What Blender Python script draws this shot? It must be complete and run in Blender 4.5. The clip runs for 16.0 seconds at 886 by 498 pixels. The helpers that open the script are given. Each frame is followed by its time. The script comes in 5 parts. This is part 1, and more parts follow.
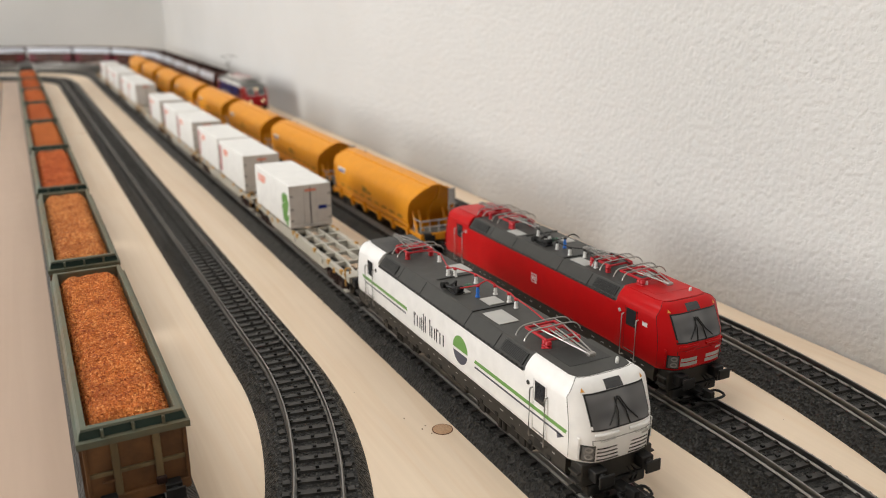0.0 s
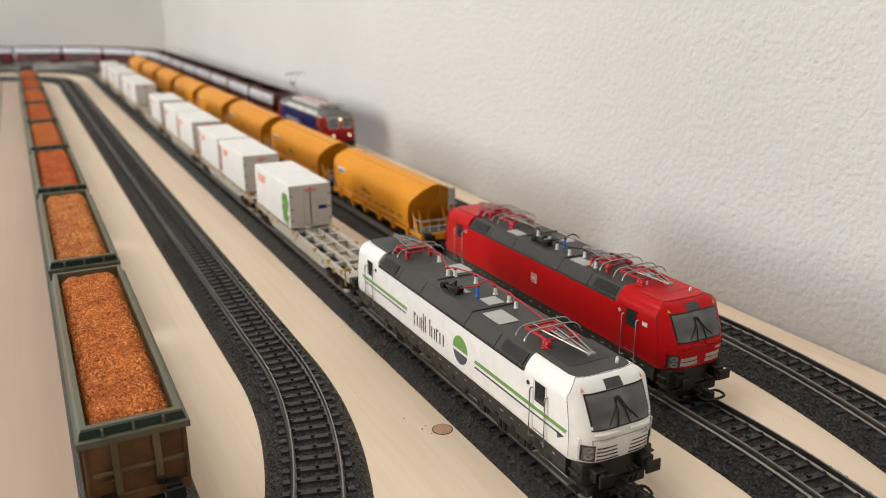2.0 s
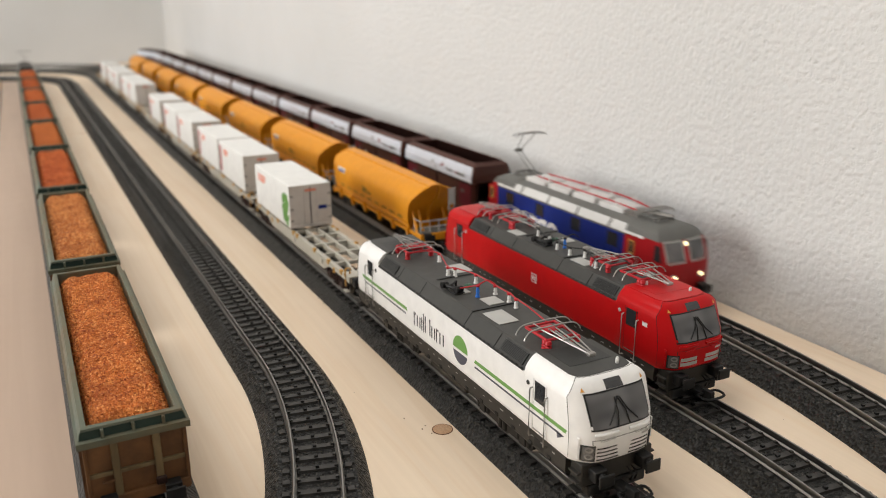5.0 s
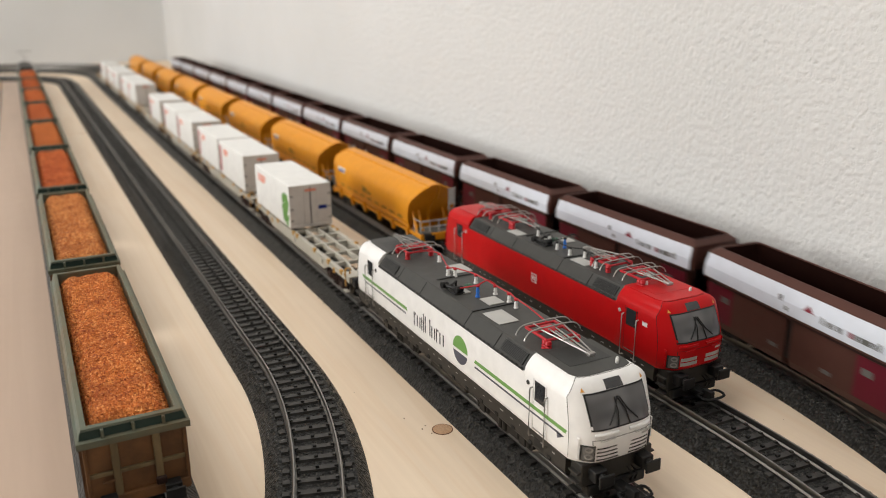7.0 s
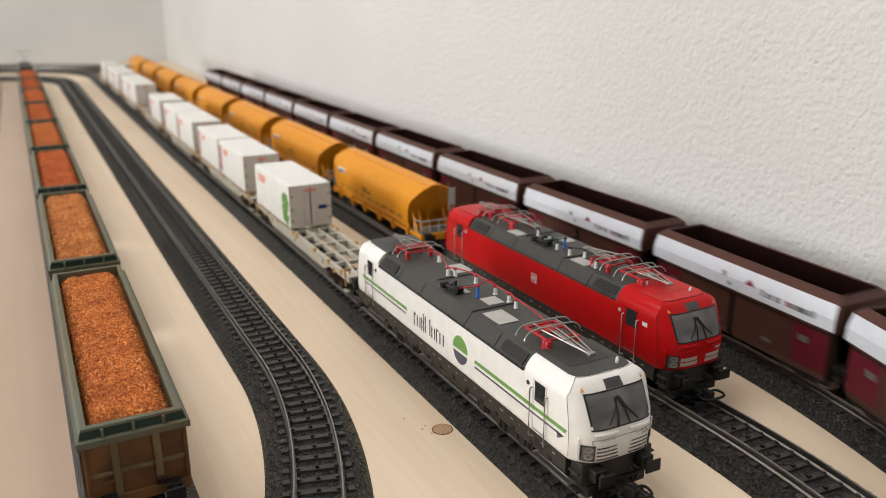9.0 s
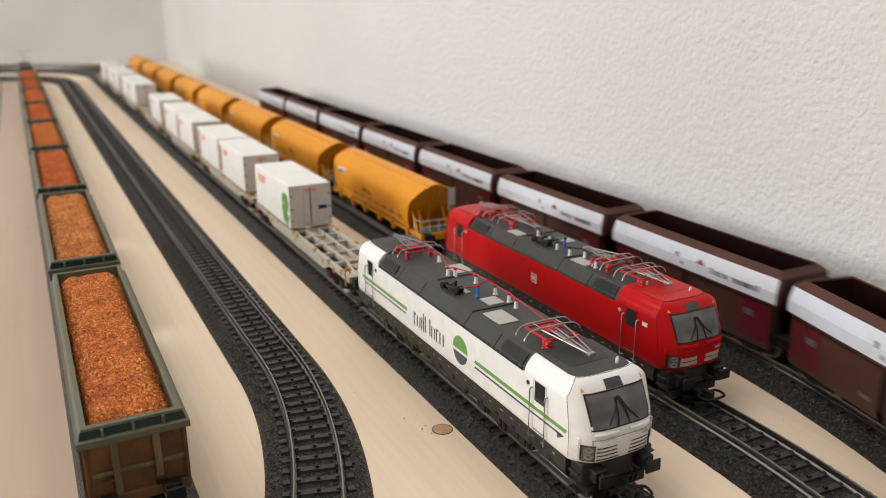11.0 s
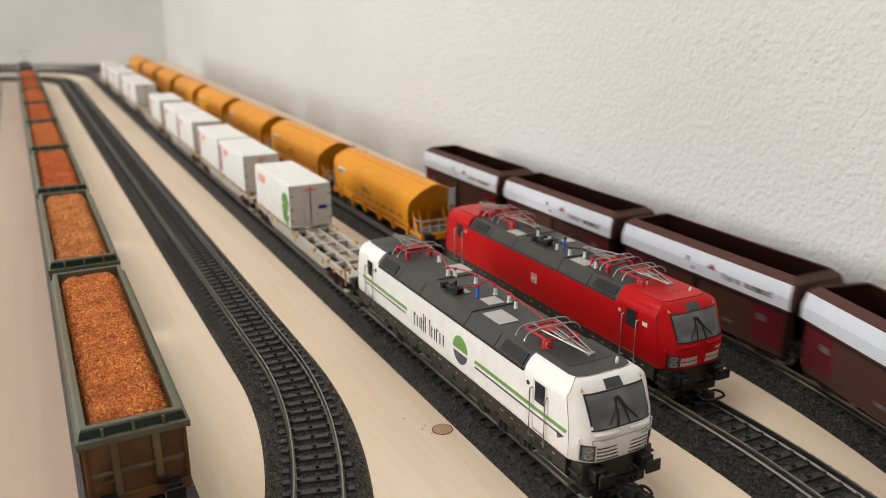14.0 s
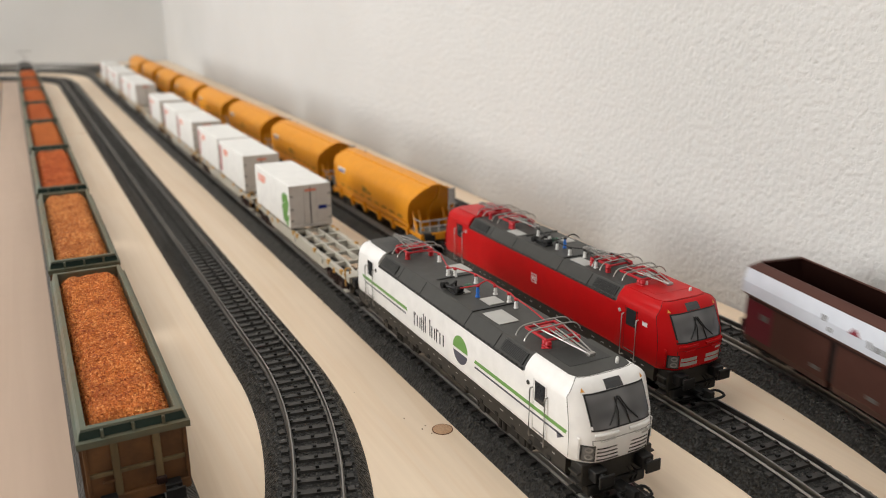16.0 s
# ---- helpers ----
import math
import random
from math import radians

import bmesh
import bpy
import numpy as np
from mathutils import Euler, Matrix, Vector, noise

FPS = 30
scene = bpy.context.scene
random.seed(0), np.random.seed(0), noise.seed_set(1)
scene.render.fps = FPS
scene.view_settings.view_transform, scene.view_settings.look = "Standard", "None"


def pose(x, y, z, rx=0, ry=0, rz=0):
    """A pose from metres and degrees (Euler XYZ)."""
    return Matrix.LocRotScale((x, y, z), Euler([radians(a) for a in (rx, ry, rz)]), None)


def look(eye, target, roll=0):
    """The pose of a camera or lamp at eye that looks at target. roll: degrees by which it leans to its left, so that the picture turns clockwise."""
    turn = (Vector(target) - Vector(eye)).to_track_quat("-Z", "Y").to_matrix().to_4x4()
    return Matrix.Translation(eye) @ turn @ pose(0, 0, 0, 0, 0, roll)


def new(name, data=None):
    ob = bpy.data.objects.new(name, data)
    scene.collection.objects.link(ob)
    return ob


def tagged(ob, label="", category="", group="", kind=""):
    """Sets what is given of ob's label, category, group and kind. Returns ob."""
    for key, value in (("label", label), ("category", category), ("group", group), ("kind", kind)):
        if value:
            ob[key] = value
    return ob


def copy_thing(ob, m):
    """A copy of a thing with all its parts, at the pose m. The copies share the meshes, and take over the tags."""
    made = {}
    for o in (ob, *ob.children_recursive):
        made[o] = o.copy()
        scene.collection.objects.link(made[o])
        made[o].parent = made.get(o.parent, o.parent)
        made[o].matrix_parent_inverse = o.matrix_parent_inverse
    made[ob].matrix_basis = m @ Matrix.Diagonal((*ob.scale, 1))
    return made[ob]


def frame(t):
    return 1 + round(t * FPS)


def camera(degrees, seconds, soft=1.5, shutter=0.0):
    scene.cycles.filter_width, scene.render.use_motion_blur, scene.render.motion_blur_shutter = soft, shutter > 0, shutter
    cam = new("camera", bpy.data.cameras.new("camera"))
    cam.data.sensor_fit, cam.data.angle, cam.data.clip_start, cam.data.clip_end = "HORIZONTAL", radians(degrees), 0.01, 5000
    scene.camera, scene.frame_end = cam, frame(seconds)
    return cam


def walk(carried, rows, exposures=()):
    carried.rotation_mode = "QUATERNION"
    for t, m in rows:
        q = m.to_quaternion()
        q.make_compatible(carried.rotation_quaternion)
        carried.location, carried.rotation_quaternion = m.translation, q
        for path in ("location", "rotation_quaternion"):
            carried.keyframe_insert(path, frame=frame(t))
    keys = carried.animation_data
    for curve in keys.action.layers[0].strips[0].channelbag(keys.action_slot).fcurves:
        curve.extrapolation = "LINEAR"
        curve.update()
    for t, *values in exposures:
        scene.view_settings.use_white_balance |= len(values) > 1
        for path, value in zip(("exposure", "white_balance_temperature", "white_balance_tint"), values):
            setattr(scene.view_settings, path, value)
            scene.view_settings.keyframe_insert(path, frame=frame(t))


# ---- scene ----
cam = camera(57.8, 16.0, soft=0.8, shutter=0.6)
# a phone held close: sharp on the locomotives, soft towards the far end
cam.data.dof.use_dof, cam.data.dof.focus_distance, cam.data.dof.aperture_fstop = True, 0.315, 13.0
EYE = Vector((-0.16558, -0.29004, 0.1775))
YAW, PITCH = radians(27.4), radians(-17.46)
AIM = EYE + Vector((math.sin(YAW) * math.cos(PITCH), math.cos(YAW) * math.cos(PITCH), math.sin(PITCH)))
walk(cam, [(0.0, look(EYE, AIM, -0.31)), (16.0, look(EYE, AIM, -0.31))], exposures=[(0.0, 0.0), (16.0, 0.0)])

# ---------------------------------------------------------------- light
world = bpy.data.worlds.new("sky")
scene.world = world
world.use_nodes = True
wn = world.node_tree.nodes
sky = wn.new("ShaderNodeTexSky")
sky.sky_type, sky.sun_disc, sky.sun_elevation, sky.sun_rotation = "NISHITA", False, radians(38), radians(60)
world.node_tree.links.new(sky.outputs[0], wn["Background"].inputs[0])
wn["Background"].inputs[1].default_value = 0.1


def window_light(name, eye, target, w, h, watts, colour):
    d = bpy.data.lights.new(name, "AREA")
    d.shape, d.size, d.size_y, d.energy, d.color = "RECTANGLE", w, h, watts, colour
    ob = new(name, d)
    ob.matrix_basis = look(eye, target)
    return ob


# the sky's light in the window opening of the west wall
window_light("window_light", (-2.45, 1.05, 0.62), (0.0, 0.75, 0.05), 1.3, 1.2, 52, (1.0, 0.966, 0.922))
# unseen overhead lamp, added to brighten the boards and tops; no roof window known
window_light("roof_window_light", (-0.95, 0.1, 1.99), (-0.45, 0.1, 0.0), 0.9, 1.1, 24, (1.0, 0.966, 0.922))

# ---------------------------------------------------------------- materials


class Mat:
    """A node material with a principled shader; grain() and relief() add variation."""

    def __init__(self, name, colour, rough=0.5, metal=0.0, coat=0.0):
        self.m = bpy.data.materials.new(name)
        self.m.use_nodes = True
        self.t = self.m.node_tree
        self.n, self.l = self.t.nodes, self.t.links
        self.b = self.n["Principled BSDF"]
        self.b.inputs["Base Color"].default_value = (*colour, 1)
        self.b.inputs["Roughness"].default_value = rough
        self.b.inputs["Metallic"].default_value = metal
        self.b.inputs["Coat Weight"].default_value = coat
        self.colour, self.rough = colour, rough
        self.co = self.n.new("ShaderNodeTexCoord").outputs["Object"]
        self.height = None

    def scaled(self, scale):
        mp = self.n.new("ShaderNodeMapping")
        mp.inputs["Scale"].default_value = scale if isinstance(scale, tuple) else (scale,) * 3
        self.l.new(self.co, mp.inputs[0])
        return mp.outputs[0]

    def noise(self, scale, detail=3.0, rough=0.55, distort=0.0):
        t = self.n.new("ShaderNodeTexNoise")
        t.inputs["Scale"].default_value = 1.0
        t.inputs["Detail"].default_value, t.inputs["Roughness"].default_value = detail, rough
        t.inputs["Distortion"].default_value = distort
        self.l.new(self.scaled(scale), t.inputs["Vector"])
        return t.outputs["Fac"]

    def cells(self, scale, feature="F1"):
        t = self.n.new("ShaderNodeTexVoronoi")
        t.feature = feature
        t.inputs["Scale"].default_value = 1.0
        self.l.new(self.scaled(scale), t.inputs["Vector"])
        return t.outputs["Distance"]

    def ramp(self, fac, stops):
        r = self.n.new("ShaderNodeValToRGB")
        e = r.color_ramp.elements
        while len(e) < len(stops):
            e.new(0.5)
        for k, (p, c) in zip(e, stops):
            k.position, k.color = p, (*c, 1) if len(c) == 3 else c
        self.l.new(fac, r.inputs[0])
        return r.outputs[0]

    def mix(self, fac, a, b, mode="MIX"):
        x = self.n.new("ShaderNodeMix")
        x.data_type, x.blend_type = "RGBA", mode
        for s, v in ((x.inputs[0], fac), (x.inputs[6], a), (x.inputs[7], b)):
            if isinstance(v, (int, float)):
                s.default_value = v
            elif isinstance(v, tuple):
                s.default_value = (*v, 1)
            else:
                self.l.new(v, s)
        return x.outputs[2]

    def base(self, socket):
        self.l.new(socket, self.b.inputs["Base Color"])
        return self

    def grain(self, scale, amount=0.15, detail=4.0):
        """Blotches of lighter and darker paint."""
        c = self.colour
        lo, hi = tuple(v * (1 - amount) for v in c), tuple(min(1, v * (1 + amount)) for v in c)
        return self.base(self.ramp(self.noise(scale, detail), [(0.3, lo), (0.7, hi)]))

    def worn(self, scale, amount=0.12):
        r = self.n.new("ShaderNodeMapRange")
        r.inputs[3].default_value, r.inputs[4].default_value = max(0.02, self.rough - amount), self.rough + amount
        self.l.new(self.noise(scale, 4), r.inputs[0])
        self.l.new(r.outputs[0], self.b.inputs["Roughness"])
        return self

    def relief(self, socket, strength=0.3, depth=0.0005):
        bp = self.n.new("ShaderNodeBump")
        bp.inputs["Strength"].default_value, bp.inputs["Distance"].default_value = strength, depth
        self.l.new(socket, bp.inputs["Height"])
        if self.height is not None:
            self.l.new(self.height, bp.inputs["Normal"])
        self.height = bp.outputs[0]
        self.l.new(self.height, self.b.inputs["Normal"])
        return self


def paint(name, colour, rough=0.42, spec=0.32, metal=0.0):
    m = Mat(name, colour, rough, metal).grain(160, 0.05).worn(240, 0.08)
    m.b.inputs["Specular IOR Level"].default_value = spec
    return m.relief(m.noise(1500, 2), 0.05, 0.0002).m


WHITE = paint("white_paint", (0.83, 0.825, 0.81), 0.36)
GREEN = paint("green_print", (0.155, 0.33, 0.085), 0.4)
NAVY = paint("slate_print", (0.085, 0.088, 0.115), 0.4)
PRINT = paint("black_print", (0.035, 0.035, 0.04), 0.45)
RED = paint("red_paint", (0.46, 0.005, 0.007), 0.34, 0.16)
REDPLAS = paint("red_plastic", (0.42, 0.012, 0.02), 0.4)
ROOF = paint("grey_roof_paint", (0.048, 0.048, 0.045), 0.48)
ROOFD = paint("dark_roof_paint", (0.031, 0.032, 0.031), 0.48)
FRAME = paint("dark_grey_frame", (0.028, 0.026, 0.023), 0.48)
BLACK = paint("black_plastic", (0.012, 0.012, 0.012), 0.5)
RUBBER = paint("black_seal", (0.012, 0.012, 0.012), 0.6)
SILVER = paint("silver_wire", (0.36, 0.35, 0.335), 0.36, metal=0.9)
PALE = paint("pale_grey_panel", (0.42, 0.42, 0.40), 0.45)
BLUE = paint("blue_plastic", (0.03, 0.16, 0.55), 0.35)
INSUL = paint("white_insulator", (0.72, 0.72, 0.70), 0.35)
DKGREEN = paint("green_insulator", (0.05, 0.14, 0.09), 0.4)
AMBER = paint("amber_print", (0.62, 0.30, 0.06), 0.4)
YELLOW = paint("orange_yellow_paint", (0.69, 0.275, 0.009), 0.42)
CARGOBLUE = paint("cargo_blue", (0.008, 0.024, 0.19), 0.36)
LOCORED = paint("cab_red", (0.36, 0.012, 0.016), 0.38, 0.2)
MARKRED = paint("dark_red_mark", (0.20, 0.02, 0.035), 0.45)
LOCOGREY = paint("roof_grey", (0.12, 0.12, 0.112), 0.5)
VENTGREY = paint("vent_grey", (0.60, 0.60, 0.585), 0.45)
BROWN = paint("oxide_brown", (0.074, 0.031, 0.024), 0.42, 0.22)
BROWND = paint("dark_oxide", (0.022, 0.008, 0.006), 0.5)
# brown of the hopper's inside, taken near black to paint in its shade
INSIDE = paint("hopper_inside_shade", (0.010, 0.003, 0.002), 0.8, 0.04)
CRIMSON = paint("crimson_print", (0.11, 0.007, 0.017), 0.42)
SILVERPANEL = paint("silver_panel", (0.60, 0.64, 0.71), 0.36)
sg = Mat("sage_worn_rim", (0.11, 0.135, 0.10), 0.55).worn(200)
sg.base(sg.ramp(sg.noise((40, 25, 60), 4, 0.65), [(0.3, (0.095, 0.118, 0.09)), (0.5, (0.115, 0.115, 0.075)), (0.68, (0.13, 0.09, 0.045))]))
SAGE = sg.m
TEAL = paint("dark_teal", (0.016, 0.036, 0.029), 0.55)
RUST = Mat("weathered_brown", (0.125, 0.054, 0.016), 0.6).grain(120, 0.35).worn(200).m
OLIVEBROWN = Mat("worn_olive_brown", (0.135, 0.095, 0.045), 0.6).grain((200, 200, 60), 0.3).worn(200).m
WAGONGREY = paint("light_grey_frame", (0.46, 0.44, 0.38), 0.5)
BOXWHITE = paint("container_white", (0.78, 0.78, 0.76), 0.42)
BOXDOOR = paint("container_door_grey", (0.60, 0.57, 0.535), 0.5)
BOXRED = paint("orange_red_print", (0.72, 0.24, 0.16), 0.45)
BOXDARK = paint("dark_red_print", (0.42, 0.05, 0.06), 0.45)
BOXGREEN = paint("leaf_print", (0.12, 0.28, 0.06), 0.5)
STEEL = Mat("wheel_steel", (0.35, 0.33, 0.31), 0.35, 0.9).worn(300).m

gl = Mat("dark_glass", (0.03, 0.032, 0.035), 0.06)
gl.b.inputs["Specular IOR Level"].default_value = 0.6
GLASS = gl.m
ll = Mat("lit_lamp", (1, 0.9, 0.7), 0.3)
ll.b.inputs["Emission Color"].default_value, ll.b.inputs["Emission Strength"].default_value = (1, 0.78, 0.42, 1), 2.8
LIT = ll.m
LENS = Mat("lamp_lens", (0.2, 0.195, 0.19), 0.15).m

RAIL = Mat("nickel_rail", (0.31, 0.30, 0.285), 0.34, 1.0).worn((300, 300, 300), 0.1).m
mb = Mat("black_ballast", (0.030, 0.030, 0.029), 0.45)
mb.base(mb.ramp(mb.noise(700, 3), [(0.3, (0.012, 0.0118, 0.011)), (0.75, (0.042, 0.041, 0.038))]))
mb.b.inputs["Specular IOR Level"].default_value = 0.3
mb.relief(mb.cells(620), 1.0, 0.0013).relief(mb.noise(260, 3), 0.4, 0.0008)
BALLAST = mb.m
ms = Mat("dark_sleeper", (0.034, 0.032, 0.029), 0.48).grain(400, 0.25)
ms.relief(ms.noise((2400, 240, 900), 2), 0.3, 0.0002)
SLEEPER = ms.m

pine = Mat("pale_pine", (0.80, 0.69, 0.55), 0.5)
g1 = pine.noise((22, 1.1, 8), 4, 0.6, 0.9)
g2 = pine.noise((340, 7, 60), 3)
c1 = pine.ramp(g1, [(0.30, (0.90, 0.755, 0.59)), (0.50, (0.88, 0.73, 0.56)), (0.555, (0.855, 0.69, 0.515)), (0.60, (0.88, 0.73, 0.565))])
c2 = pine.ramp(g2, [(0.35, (0.955, 0.95, 0.94)), (0.65, (1, 1, 1))])
c3 = pine.ramp(pine.noise(6, 3), [(0.35, (0.96, 0.94, 0.92)), (0.65, (1, 1, 1))])
pine.base(pine.mix(1.0, pine.mix(1.0, c1, c2, "MULTIPLY"), c3, "MULTIPLY")).worn(60, 0.08)
pine.relief(g2, 0.06, 0.0003)
PINE = pine.m
pk = Mat("pink_beech", (0.52, 0.39, 0.30), 0.5)
pk.base(pk.ramp(pk.noise((40, 2, 10), 4, 0.6, 0.7), [(0.3, (0.48, 0.36, 0.275)), (0.7, (0.56, 0.43, 0.335))])).worn(60, 0.08)
PLANK = pk.m
kn = Mat("knot_wood", (0.36, 0.19, 0.09), 0.55)
kn.base(kn.ramp(kn.noise((900, 300, 300), 3, 0.6, 2.0), [(0.3, (0.42, 0.24, 0.13)), (0.7, (0.60, 0.39, 0.24))]))
KNOT = kn.m
KNOTRING = paint("knot_bark", (0.17, 0.085, 0.045), 0.6)

st = Mat("white_stucco", (0.74, 0.735, 0.715), 0.85)
st.base(st.ramp(st.noise(3.5, 4), [(0.3, (0.60, 0.60, 0.59)), (0.7, (0.66, 0.66, 0.655))]))
pits = st.ramp(st.noise(210, 3, 0.6), [(0.0, (0, 0, 0)), (0.36, (0.2, 0.2, 0.2)), (0.44, (1, 1, 1))])
st.relief(st.noise(150, 2, 0.5), 0.19, 0.003).relief(st.cells(330, "SMOOTH_F1"), 0.36, 0.0018).relief(pits, 0.28, 0.0012).relief(st.noise(620, 2), 0.35, 0.0008)
STUCCO = st.m
PLAIN = Mat("plain_wall", (0.74, 0.72, 0.68), 0.9).grain(2, 0.03).m
FLOORM = Mat("floor_boards", (0.30, 0.21, 0.14), 0.5).grain((30, 2, 2), 0.2).m

# ---------------------------------------------------------------- mesh helpers (millimetres)
MM = 0.001


def link(name, bm, mats, parent=None, label="", smooth=False):
    bmesh.ops.scale(bm, vec=(MM, MM, MM), verts=bm.verts)
    me = bpy.data.meshes.new(name)
    bm.to_mesh(me)
    bm.free()
    for m in mats if isinstance(mats, (list, tuple)) else (mats,):
        me.materials.append(m)
    if smooth:
        for f in me.polygons:
            f.use_smooth = True
        me.set_sharp_from_angle(angle=radians(32))
    ob = new(name, me)
    if parent is not None:
        ob.parent = parent
    if label:
        tagged(ob, label)
    return ob


def part(name, bm, material, parent, label="", smooth=False):
    return link(name, bm, material, parent, label, smooth)


def thing(name, label, category, group="", kind=""):
    return tagged(new(name), label, category, group, kind)


def B():
    return bmesh.new()


def box(bm, x0, x1, y0, y1, z0, z1, bevel=0.0, mat=0):
    v = [bm.verts.new((x, y, z)) for x in (x0, x1) for y in (y0, y1) for z in (z0, z1)]
    fs = [bm.faces.new([v[i] for i in q]) for q in ((0, 1, 3, 2), (4, 6, 7, 5), (0, 4, 5, 1), (2, 3, 7, 6), (0, 2, 6, 4), (1, 5, 7, 3))]
    for f in fs:
        f.material_index = mat
    if bevel:
        es = list({e for f in fs for e in f.edges})
        r = bmesh.ops.bevel(bm, geom=es, offset=bevel, segments=2, affect="EDGES", profile=0.5)
        for f in r["faces"]:
            f.material_index = mat
    return bm


def loft(bm, rings, cap=True, closed=True, mat=0):
    """Skin over rings of equally many points."""
    vs = [[bm.verts.new(p) for p in r] for r in rings]
    n = len(vs[0])
    for a, b in zip(vs, vs[1:]):
        for i in range(n if closed else n - 1):
            j = (i + 1) % n
            bm.faces.new((a[i], a[j], b[j], b[i])).material_index = mat
    if cap:
        bm.faces.new(vs[0][::-1]).material_index = mat
        bm.faces.new(vs[-1]).material_index = mat
    return bm


def prism(bm, pts, y0, y1, mat=0):
    """A closed outline of (x, z) run along y."""
    return loft(bm, [[(x, y0, z) for x, z in pts], [(x, y1, z) for x, z in pts]], mat=mat)


def slab(bm, pts, x0, x1, mat=0):
    """A closed outline of (y, z) run along x."""
    return loft(bm, [[(x0, y, z) for y, z in pts], [(x1, y, z) for y, z in pts]], mat=mat)


def rod(bm, a, b, r, n=8, r2=None, mat=0):
    a, b = Vector(a), Vector(b)
    q = (b - a).to_track_quat("Z", "Y")
    ring = lambda c, rr: [c + q @ Vector((rr * math.cos(6.28319 * i / n), rr * math.sin(6.28319 * i / n), 0)) for i in range(n)]
    return loft(bm, [ring(a, r), ring(b, r if r2 is None else r2)], mat=mat)


def wire(bm, pts, r, n=6, mat=0):
    """A round wire through the points."""
    pts = [Vector(p) for p in pts]
    rings = []
    for i, p in enumerate(pts):
        d = (pts[min(i + 1, len(pts) - 1)] - pts[max(i - 1, 0)]).normalized()
        q = d.to_track_quat("Z", "Y")
        rings.append([p + q @ Vector((r * math.cos(6.28319 * k / n), r * math.sin(6.28319 * k / n), 0)) for k in range(n)])
    return loft(bm, rings, mat=mat)


def bend(pts, steps=5):
    """Rounds a polyline through Catmull-Rom."""
    pts = [Vector(p) for p in pts]
    out = []
    for i in range(len(pts) - 1):
        p0, p1, p2, p3 = pts[max(i - 1, 0)], pts[i], pts[i + 1], pts[min(i + 2, len(pts) - 1)]
        for k in range(steps):
            t = k / steps
            out.append(0.5 * (2 * p1 + (p2 - p0) * t + (2 * p0 - 5 * p1 + 4 * p2 - p3) * t * t + (3 * p1 - p0 - 3 * p2 + p3) * t ** 3))
    return out + [pts[-1]]


def lathe(bm, prof, c, n=14, axis="Z", mat=0):
    """A turned shape: prof is (radius, along)."""
    c = Vector(c)
    rings = []
    for r, h in prof:
        ring = []
        for i in range(n):
            a = 6.28319 * i / n
            u, v = r * math.cos(a), r * math.sin(a)
            ring.append(c + Vector((u, v, h) if axis == "Z" else (h, u, v) if axis == "X" else (u, h, v)))
        rings.append(ring)
    return loft(bm, rings, mat=mat)


def quad(bm, pts, mat=0):
    bm.faces.new([bm.verts.new(p) for p in pts]).material_index = mat
    return bm


def plate(bm, pts, normal, d, mat=0):
    """A thin plate: an outline of points thickened along normal."""
    nrm = Vector(normal).normalized() * d
    return loft(bm, [[Vector(p) for p in pts], [Vector(p) + nrm for p in pts]], mat=mat)


# ---------------------------------------------------------------- the room
RAILTOP = 10.5


def structure(name, bm, mats, label, category):
    return tagged(link(name, bm, mats), label, category, kind="structure")


def wall_x(y):
    return 192.8 + 0.0195 * y


bm = B()
loft(bm, [[(wall_x(y), y, -800), (wall_x(y) + 160, y, -800), (wall_x(y) + 160, y, 2000), (wall_x(y), y, 2000)] for y in (-2600, 2270)])
structure("wall_east", bm, STUCCO, "white roughcast plaster wall behind the tracks", "wall")
structure("wall_north", box(B(), -2600, 400, 2270, 2430, -800, 2000), STUCCO, "white plaster end wall of the room", "wall")
structure("wall_south", box(B(), -2600, 135, -2760, -2601, -800, 2000), PLAIN, "plain white wall", "wall")
bm = B()
for y0, y1, z0, z1 in ((-2600, 350, -800, 2000), (1750, 2270, -800, 2000), (350, 1750, -800, -50), (350, 1750, 1300, 2000)):
    if y1 > y0:
        box(bm, -2760, -2601, y0, y1, z0, z1)
structure("wall_west", bm, PLAIN, "plain white wall with a window opening", "wall")
structure("floor", box(B(), -2900, 400, -2900, 2500, -900, -801), FLOORM, "brown wooden room floor", "floor")
# ceiling left open above the added overhead lamp
bm = B()
for x0, x1, y0, y1 in ((-2900, -1450, -2900, 2500), (-450, 400, -2900, 2500), (-1450, -450, -2900, -500), (-1450, -450, 700, 2500)):
    box(bm, x0, x1, y0, y1, 2001, 2100)
structure("ceiling", bm, PLAIN, "plain white ceiling with an opening made over the added fill lamp", "ceiling")

# the layout's boards: a strip of pine sheets with wider ends
board = thing("layout_board", "pale unpainted pine boards under the tracks", "board", kind="structure")
for x0, x1, y0, y1 in ((-165, 0, -170, 921.5), (-165, 0, 925.5, 1850), (-1000, 0, 1850.6, 2262), (-1000, 0, -640, -170.6)):
    bm = B()
    a, b = (wall_x(y0) - 1.5, wall_x(y1) - 1.5)
    loft(bm, [[(x0, y0, -22), (a, y0, -22), (b, y1, -22), (x0, y1, -22)], [(x0, y0, 0), (a, y0, 0), (b, y1, 0), (x0, y1, 0)]])
    part("panel", bm, PINE, board)
part("panel", box(B(), -1000, -780, -170, 420, -22, 0), PINE, board)
part("plank", box(B(), -199, -165.3, -170, 921, -22, 0), PLANK, board, "darker pinkish edge plank")
part("plank", box(B(), -199, -165.3, 923, 1850, -22, 0), PLANK, board, "darker pinkish edge plank")
